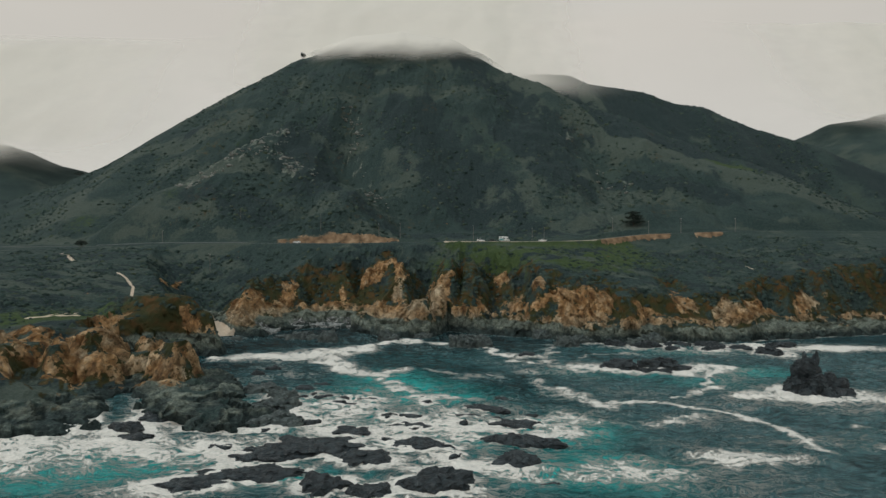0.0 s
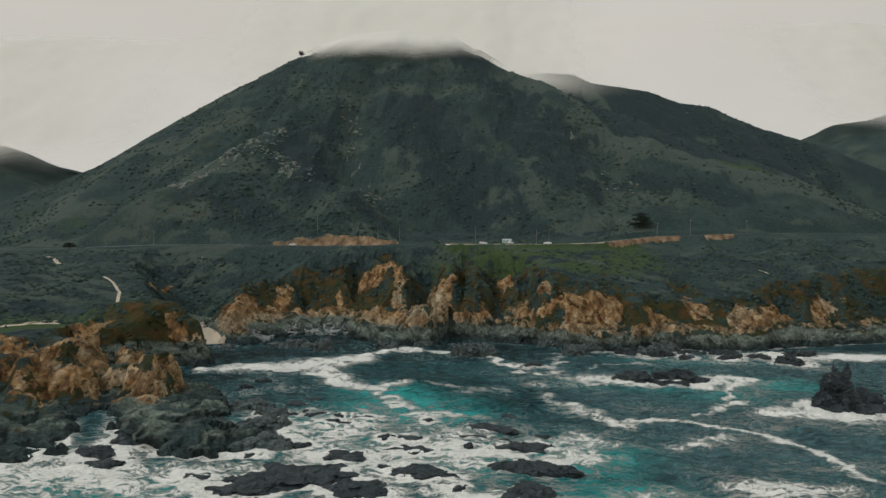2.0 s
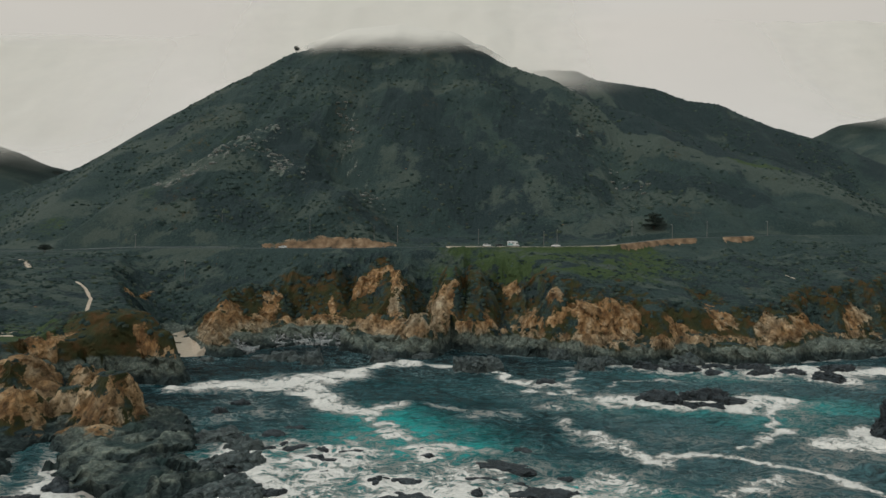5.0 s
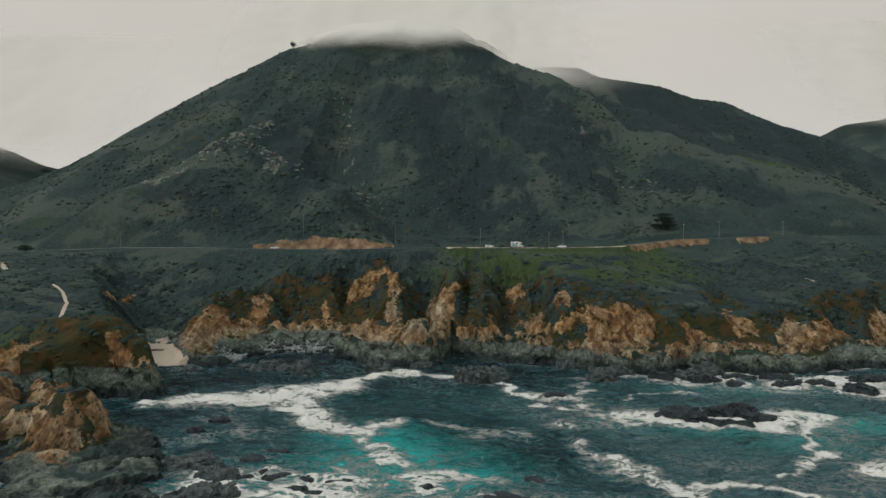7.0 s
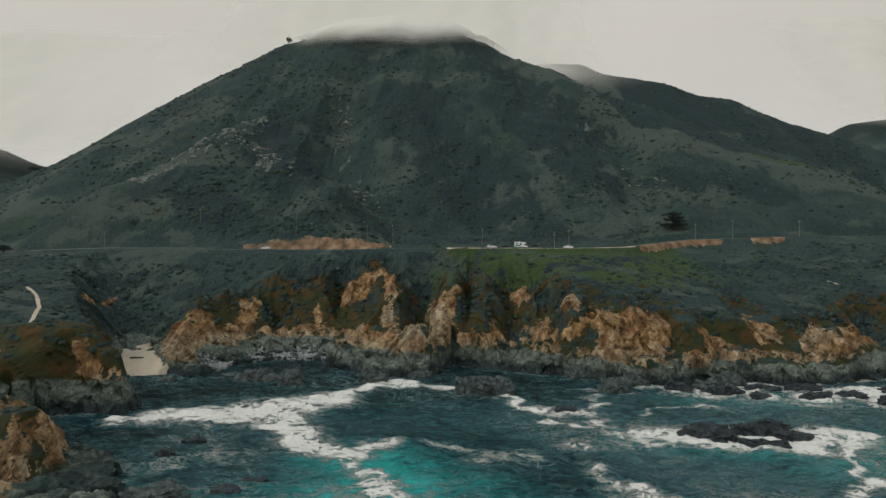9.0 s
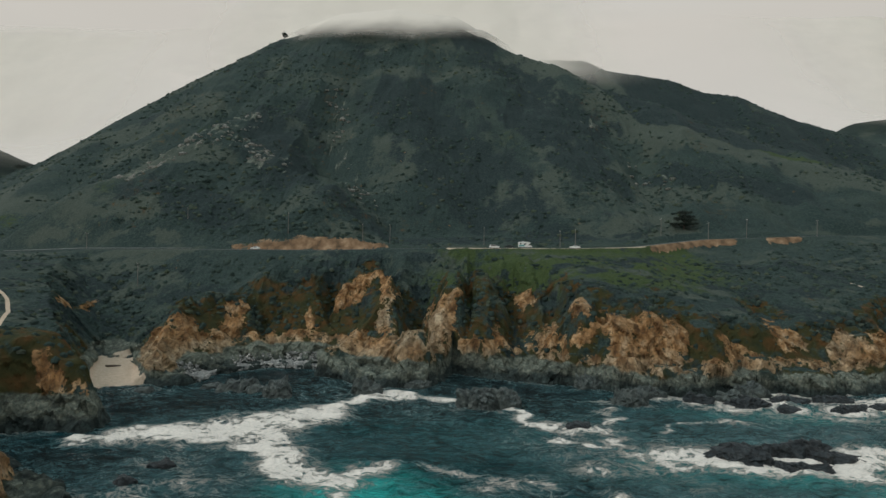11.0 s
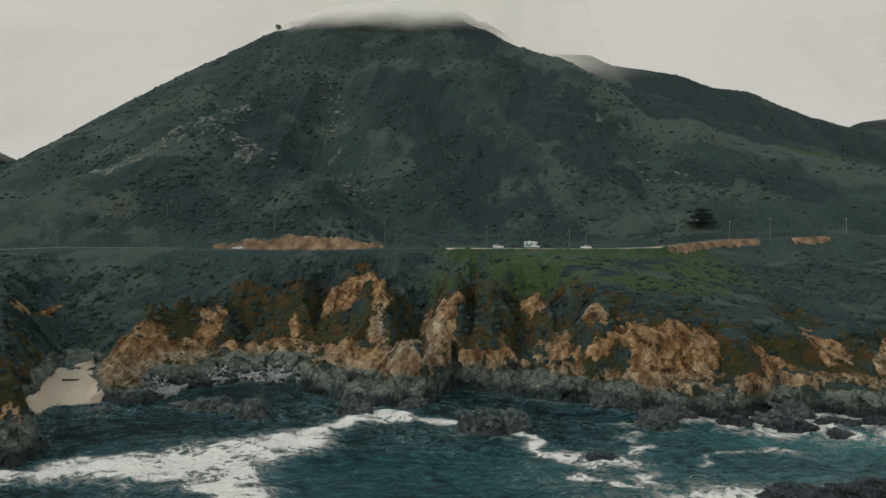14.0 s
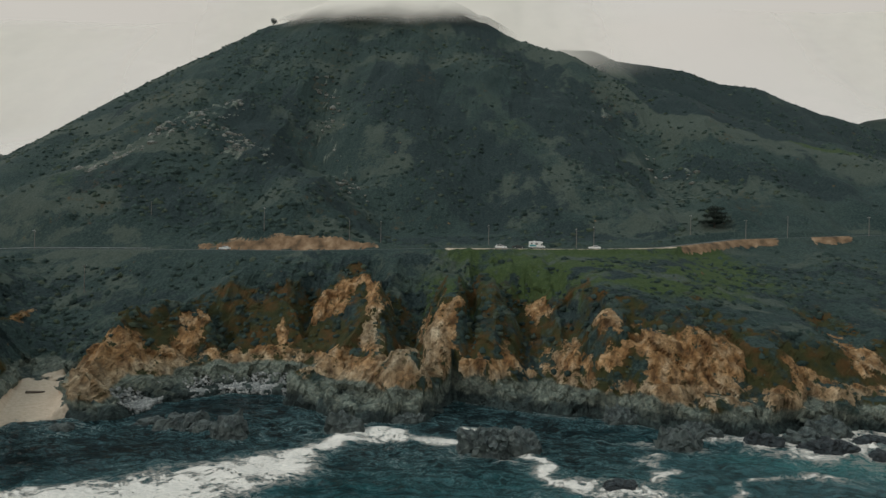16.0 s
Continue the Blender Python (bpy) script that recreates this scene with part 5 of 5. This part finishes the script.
def profile(points, width, bevel=0.05, pinch=0.0, shoulder=0.0):
    """A side outline of (x, z) drawn out across the width; points above the shoulder lean in."""
    bm = bmesh.new()
    rings = []
    for side in (-1, 1):
        rings.append([bm.verts.new((x, side * (width / 2 - (pinch if z > shoulder else 0)), z)) for x, z in points])
    bm.faces.new(rings[0][::-1])
    bm.faces.new(rings[1])
    count = len(points)
    for i in range(count):
        j = (i + 1) % count
        bm.faces.new((rings[0][i], rings[0][j], rings[1][j], rings[1][i]))
    bmesh.ops.recalc_face_normals(bm, faces=bm.faces)
    if bevel:
        bmesh.ops.bevel(bm, geom=bm.edges[:], offset=bevel, segments=2, affect="EDGES", profile=0.6)
    return bm


white_paint = plain("white_car_paint", (0.72, 0.73, 0.72), 0.3, 0, 2.0, 0.06)
dark_paint = plain("dark_car_paint", (0.022, 0.030, 0.032), 0.25, 0, 2.0, 0.1)
teal_paint = plain("teal_stripe", (0.05, 0.30, 0.31), 0.4, 0, 2.0, 0.1)
glass = plain("dark_car_glass", (0.02, 0.026, 0.028), 0.08, 0, 2.0, 0.1)
rubber = plain("tyre_rubber", (0.02, 0.02, 0.02), 0.85, 0, 6.0, 0.2)
steel = plain("dull_steel", (0.42, 0.43, 0.43), 0.45, 0.7, 4.0, 0.2)
lamp_glass = plain("lamp_glass", (0.75, 0.75, 0.72), 0.15, 0, 2.0, 0.05)
red_glass = plain("red_lamp_glass", (0.35, 0.02, 0.02), 0.2, 0, 2.0, 0.05)
weathered_wood = plain("weathered_pole_wood", (0.20, 0.185, 0.165), 0.9, 0, 3.0, 0.35)
driftwood = plain("driftwood", (0.11, 0.085, 0.065), 0.9, 0, 3.0, 0.35)
rail_steel = plain("galvanised_rail", (0.20, 0.215, 0.215), 0.45, 0.3, 1.0, 0.15)


def wheels(thing, xs, track, radius):
    for x in xs:
        for side in (-1, 1):
            tyre = part("wheel", rod(radius, radius, (x, side * (track / 2 - 0.1), radius), (x, side * (track / 2 + 0.1), radius), 18), rubber, thing, "black rubber tyre")
            part("rim", rod(radius * 0.6, radius * 0.55, (x, side * (track / 2 + 0.06), radius), (x, side * (track / 2 + 0.13), radius), 12), steel, tyre, "silver wheel rim")


def car(paint, label, roof, length=4.6):
    thing = tagged(new("car"), label, "car", "cars beside the road")
    h = length / 2
    body = [(-h, 0.42), (-h + 0.05, 0.95), (-h + 0.7, 1.02), (h - 1.25, 1.0), (h - 0.25, 0.86), (h, 0.70), (h, 0.36), (h - 0.5, 0.24), (-h + 0.5, 0.24)]
    part("body", profile(body, 1.82, 0.07), paint, thing)
    cab = [(-h + (0.25 if roof > 1.6 else 0.75), 0.98), (-h + (0.5 if roof > 1.6 else 1.25), roof - 0.05), (h - 2.35, roof), (h - 1.85, roof - 0.1), (h - 1.15, 0.98)]
    part("cabin", profile(cab, 1.70, 0.06, 0.14, 1.1), paint, thing)
    for side in (-1, 1):
        pane = [(cab[0][0] + 0.28, 1.04), (cab[1][0] + 0.16, roof - 0.14), (h - 2.0, roof - 0.15), (h - 1.42, 1.04)]
        bm = profile(pane, 0.03, 0)
        bmesh.ops.rotate(bm, verts=bm.verts, cent=(0, 0, 1.05), matrix=Matrix.Rotation(-side * 0.22, 3, "X"))
        bmesh.ops.translate(bm, verts=bm.verts, vec=(0, side * 0.84, 0))
        part("side_window", bm, glass, thing, "dark tinted glass")
        part("headlight", box(0.14, 0.32, 0.14, (h - 0.12, side * 0.62, 0.72), 0.03), lamp_glass, thing, "clear headlight")
        part("tail_light", box(0.1, 0.26, 0.16, (-h + 0.03, side * 0.66, 0.84), 0.03), red_glass, thing, "red tail light")
        part("mirror", box(0.12, 0.2, 0.14, (h - 1.5, side * 0.98, 1.06), 0.03), paint, thing)
    screen = box(0.05, 1.34, 0.62, (0, 0, 0), 0.01)
    bmesh.ops.rotate(screen, verts=screen.verts, cent=(0, 0, 0), matrix=Matrix.Rotation(-0.93, 3, "Y"))
    bmesh.ops.translate(screen, verts=screen.verts, vec=(h - 1.47, 0, (roof + 0.92) / 2 + 0.03))
    part("windscreen", screen, glass, thing, "dark glass windscreen")
    part("bumper", box(0.16, 1.7, 0.22, (h - 0.02, 0, 0.42), 0.05), rubber, thing)
    wheels(thing, (-h + 0.85, h - 0.85), 1.6, 0.33)
    return thing


def motorhome():
    thing = tagged(new("motorhome"), "white motorhome with an overcab bunk and teal stripe", "motorhome")
    part("body", profile([(-3.1, 0.55), (-3.1, 2.95), (1.1, 3.0), (2.25, 2.75), (2.3, 2.3), (1.45, 2.05), (1.2, 0.55)], 2.2, 0.08), white_paint, thing)
    part("cab", profile([(1.15, 0.5), (1.15, 2.05), (1.75, 2.0), (2.35, 1.3), (3.1, 1.1), (3.2, 0.5)], 1.9, 0.08), white_paint, thing)
    for side in (-1, 1):
        part("stripe", box(2.6, 0.03, 0.7, (-1.7, side * 1.115, 1.25), 0.01), teal_paint, thing, "teal stripe panel")
        part("window", box(1.0, 0.04, 0.55, (-0.3, side * 1.115, 1.95), 0.02), glass, thing, "dark tinted window")
        part("rear_window", box(0.7, 0.04, 0.5, (-2.2, side * 1.115, 2.1), 0.02), glass, thing, "dark tinted window")
        part("cab_window", box(0.6, 0.05, 0.42, (1.75, side * 0.95, 1.6), 0.02), glass, thing, "dark cab glass")
        part("headlight", box(0.1, 0.3, 0.18, (3.16, side * 0.7, 0.85), 0.03), lamp_glass, thing, "clear headlight")
    screen = box(0.05, 1.6, 0.85, (0, 0, 0), 0.01)
    bmesh.ops.rotate(screen, verts=screen.verts, cent=(0, 0, 0), matrix=Matrix.Rotation(-0.7, 3, "Y"))
    bmesh.ops.translate(screen, verts=screen.verts, vec=(2.08, 0, 1.66))
    part("windscreen", screen, glass, thing, "dark glass windscreen")
    part("roof_vent", box(0.6, 0.6, 0.2, (-1.0, 0, 3.08), 0.04), white_paint, thing)
    wheels(thing, (-1.9, 2.3), 1.9, 0.38)
    return thing


def set_down(thing, x, y, turn=0.0, lift=0.12):
    thing.matrix_basis = pose(x, y, float(ground(np.array(x), np.array(y))) + lift, 0, 0, turn)


shoulder_y = 399.8
wagon = car(white_paint, "white estate car parked on the gravel roadside", 1.62, 4.6)
set_down(wagon, 22.4, shoulder_y, 4, 0.02)
saloon = car(dark_paint, "dark green saloon car parked on the gravel roadside", 1.45, 4.6)
set_down(saloon, 29.4, shoulder_y, -3, 0.02)
set_down(motorhome(), 36.6, shoulder_y, 2, 0.02)
parked = car(white_paint, "white saloon car parked alone on the gravel roadside", 1.48, 4.8)
set_down(parked, 59.6, shoulder_y, 178, 0.02)
driver = car(white_paint, "white car on the coast road", 1.48, 4.5)
set_down(driver, -90.8, float(np.interp(-90.8, ROAD_X, ROAD_Y)) - 0.6, 178)


def utility_pole(height):
    thing = tagged(new("utility_pole"), "weathered wooden utility pole with a crossarm", "utility pole", "poles along the road")
    part("pole", rod(0.17, 0.11, (0, 0, -0.6), (0, 0, height), 9), weathered_wood, thing)
    part("crossarm", box(2.2, 0.11, 0.13, (0, 0.13, height - 0.55), 0.01), weathered_wood, thing)
    for x in (-0.95, 0.0, 0.95):
        part("insulator", rod(0.06, 0.04, (x, 0.13, height - 0.5), (x, 0.13, height - 0.28), 7), lamp_glass, thing, "pale glass insulator")
    return thing


for x, y, top in ((-185, 433, 49.5), (-136.7, 388, 43.4), (-135.9, 440, 57.7), (-79.3, 425, 62.6), (-41.7, 424, 56.4), (-28.3, 427, 58.5), (18.6, 417, 55.5),
                  (55.3, 414, 54.5), (63.1, 416, 55.5), (110.2, 432, 62.2), (131.2, 424, 60.2), (157, 438, 62.9), (190.2, 432, 63.0)):
    base = float(ground(np.array(x), np.array(float(y))))
    pole = utility_pole(min(10.5, max(6.5, top - base)))
    pole.matrix_basis = pose(x, y, base, 0, 0, 80 + (x * 7) % 20)

rail = tagged(new("guard_rail"), "pale galvanised steel guard rail on posts", "guard rail")
for i in range(27):
    x0, x1 = -230 + i * 4.0, -226 + i * 4.0
    y0, y1 = (float(np.interp(v, ROAD_X, ROAD_Y)) - 3.4 for v in (x0, x1))
    z0, z1 = (float(np.interp(v, ROAD_X, ROAD_Z)) for v in (x0, x1))
    bm = bmesh.new()
    section = [(0.0, 0.45), (-0.07, 0.52), (0.0, 0.60), (-0.07, 0.68), (0.0, 0.75)]
    ends = [[bm.verts.new((x, y + dy, z + dz)) for dy, dz in section] for x, y, z in ((x0, y0, z0), (x1, y1, z1))]
    back = [[bm.verts.new((x, y + dy + 0.03, z + dz)) for dy, dz in section] for x, y, z in ((x0, y0, z0), (x1, y1, z1))]
    for k in range(4):
        bm.faces.new((ends[0][k], ends[1][k], ends[1][k + 1], ends[0][k + 1]))
        bm.faces.new((back[0][k + 1], back[1][k + 1], back[1][k], back[0][k]))
    part("beam", bm, rail_steel, rail)
    part("post", box(0.14, 0.16, 1.2, (x0, y0 + 0.12, z0 + 0.1), 0.01), weathered_wood, rail)

# ---- trees ----
needle, n, l, b = material("dark_tree_foliage")
geo_n = n.new("ShaderNodeNewGeometry")
l.new(n_ramp(n, l, geo_n.outputs["Random Per Island"], [(0.0, (0.008, 0.016, 0.013)), (0.5, (0.020, 0.034, 0.026)), (1.0, (0.045, 0.062, 0.045))]), b.inputs["Base Color"])
b.inputs["Roughness"].default_value = 0.9
bark = plain("tree_bark", (0.09, 0.075, 0.06), 0.95, 0, 3.0, 0.4)


def tree(name, label, height, decks, trunk_r, seed, tufts):
    """Trunk and limbs under decks of foliage: (x, y, z, radius, thickness) in shares of the height."""
    rng = np.random.default_rng(seed)
    thing = tagged(new(name), label, "tree")
    part("trunk", rod(trunk_r, trunk_r * 0.35, (0, 0, -0.5), (0.04 * height, 0, height * 0.8), 10), bark, thing)
    for dx, dy, dz, r, _ in decks:
        part("limb", rod(trunk_r * 0.45, trunk_r * 0.12, (0.02 * height, 0, dz * height * 0.62), (dx * height, dy * height, dz * height), 6), bark, thing)
    verts, faces = [], []
    for dx, dy, dz, r, th in decks:
        for _ in range(int(tufts * r / sum(d[3] for d in decks))):
            a, q = rng.uniform(0, 6.28), math.sqrt(rng.random())
            lump = 1 + 0.25 * math.sin(3 * a + seed)
            c = Vector((dx + math.cos(a) * q * r * lump, dy + math.sin(a) * q * r * lump, dz + rng.normal(0, th * 0.5) * (1.1 - q * q))) * height
            size = height * rng.uniform(0.018, 0.042)
            for _ in range(4):
                d1 = Vector(rng.normal(0, 1, 3)).normalized() * size
                d2 = Vector(rng.normal(0, 1, 3)).normalized() * size * 0.5
                k = len(verts)
                verts += [c, c + d1 * 1.3 + d2, c + d1 * 1.5 - d2]
                faces.append((k, k + 1, k + 2))
    me = bpy.data.meshes.new("crown")
    me.from_pydata([v[:] for v in verts], [], faces)
    me.materials.append(needle)
    crown = new("crown", me)
    crown.parent = thing
    crown["label"] = "dark green needle foliage in flat decks"
    return thing


cypress = tree("cypress_tree", "dark spreading cypress with flat foliage decks, on the slope", 11.0, [(0.0, 0, 0.86, 0.34, 0.12), (0.16, 0.1, 0.66, 0.36, 0.09), (-0.2, -0.1, 0.55, 0.34, 0.08), (-0.28, 0.05, 0.28, 0.42, 0.07), (0.2, -0.1, 0.32, 0.42, 0.08), (0.25, 0, 0.5, 0.36, 0.09)], 0.45, 3, 2600)
set_down(cypress, 130.5, 455.0, 0, -0.3)
oak = tree("round_tree", "small dark round-crowned tree beside the coast road", 6.0, [(0, 0, 0.72, 0.42, 0.3), (0.2, 0.1, 0.5, 0.45, 0.3), (-0.25, 0, 0.5, 0.42, 0.3)], 0.22, 5, 1500)
set_down(oak, -233.5, 424.0, 0, -0.2)
lone = tree("ridge_tree", "lone small tree standing on the hill's ridge", 9.0, [(0, 0, 0.8, 0.3, 0.3), (0.1, 0, 0.62, 0.3, 0.25)], 0.25, 7, 700)
set_down(lone, -170.0, 762.0, 0, -0.2)
low_tree = tree("ridge_tree", "low dark bushy tree on the western ridge", 6.5, [(0, 0, 0.6, 0.5, 0.35), (0.4, 0, 0.45, 0.4, 0.3), (-0.4, 0, 0.4, 0.4, 0.3)], 0.25, 8, 700)
set_down(low_tree, -369.0, 655.0, 0, -0.3)

# ---- coves ----
log_thing = tagged(new("driftwood_log", raw_mesh("log", np.zeros((3, 3)), np.array([[0, 1, 2]]), driftwood)), "dark driftwood log lying on pale sand", "log")
bm = rod(0.42, 0.26, (-2.4, 0, 0), (2.4, 0.3, 0.05), 12)
bmesh.ops.subdivide_edges(bm, edges=bm.edges[:], cuts=2)
for v in bm.verts:
    v.co += Vector((0, 1, 0.6)) * 0.09 * noise.noise(v.co * 1.7)
log_me = bpy.data.meshes.new("driftwood_log")
bm.to_mesh(log_me)
bm.free()
log_me.materials.append(driftwood)
log_thing.data = log_me
set_down(log_thing, -114.2, 325.0, 8, 0.25)

stone_mat, n, l, b = material("pale_shingle")
geo_n = n.new("ShaderNodeNewGeometry")
l.new(n_ramp(n, l, geo_n.outputs["Random Per Island"], [(0.0, (0.13, 0.14, 0.14)), (0.6, (0.23, 0.24, 0.23)), (1.0, (0.42, 0.41, 0.39))]), b.inputs["Base Color"])
b.inputs["Roughness"].default_value = 0.85
rng = np.random.default_rng(31)
qx, qy = rng.uniform(-94, -42, 30000), rng.uniform(312, 354, 30000)
d_sh, _ = to_line(qx, qy, [(-84, 319), (-74, 331), (-60, 341), (-46, 343)])
ok = (d_sh < 8.5 * rng.random(30000) ** 0.5) & (ground(qx, qy) < 4.5) & (ground(qx, qy) > 0.1)
qx, qy = qx[ok], qy[ok]
qs = 0.16 + 0.42 * rng.random(len(qx)) ** 3
round_v = np.stack(shapes_a)[rng.integers(0, 8, len(qx))] * qs[:, None, None] + np.stack([qx, qy, ground(qx, qy) + 0.1 * qs], -1)[:, None, :]
sh_faces = (tris_a[None] + (np.arange(len(qx)) * shapes_a[0].shape[0])[:, None, None]).reshape(-1, 3)
tagged(new("shingle", raw_mesh("shingle", round_v.reshape(-1, 3), sh_faces, stone_mat, True)), "pale grey cobbles banked up in the cove", "shingle", kind="stuff")
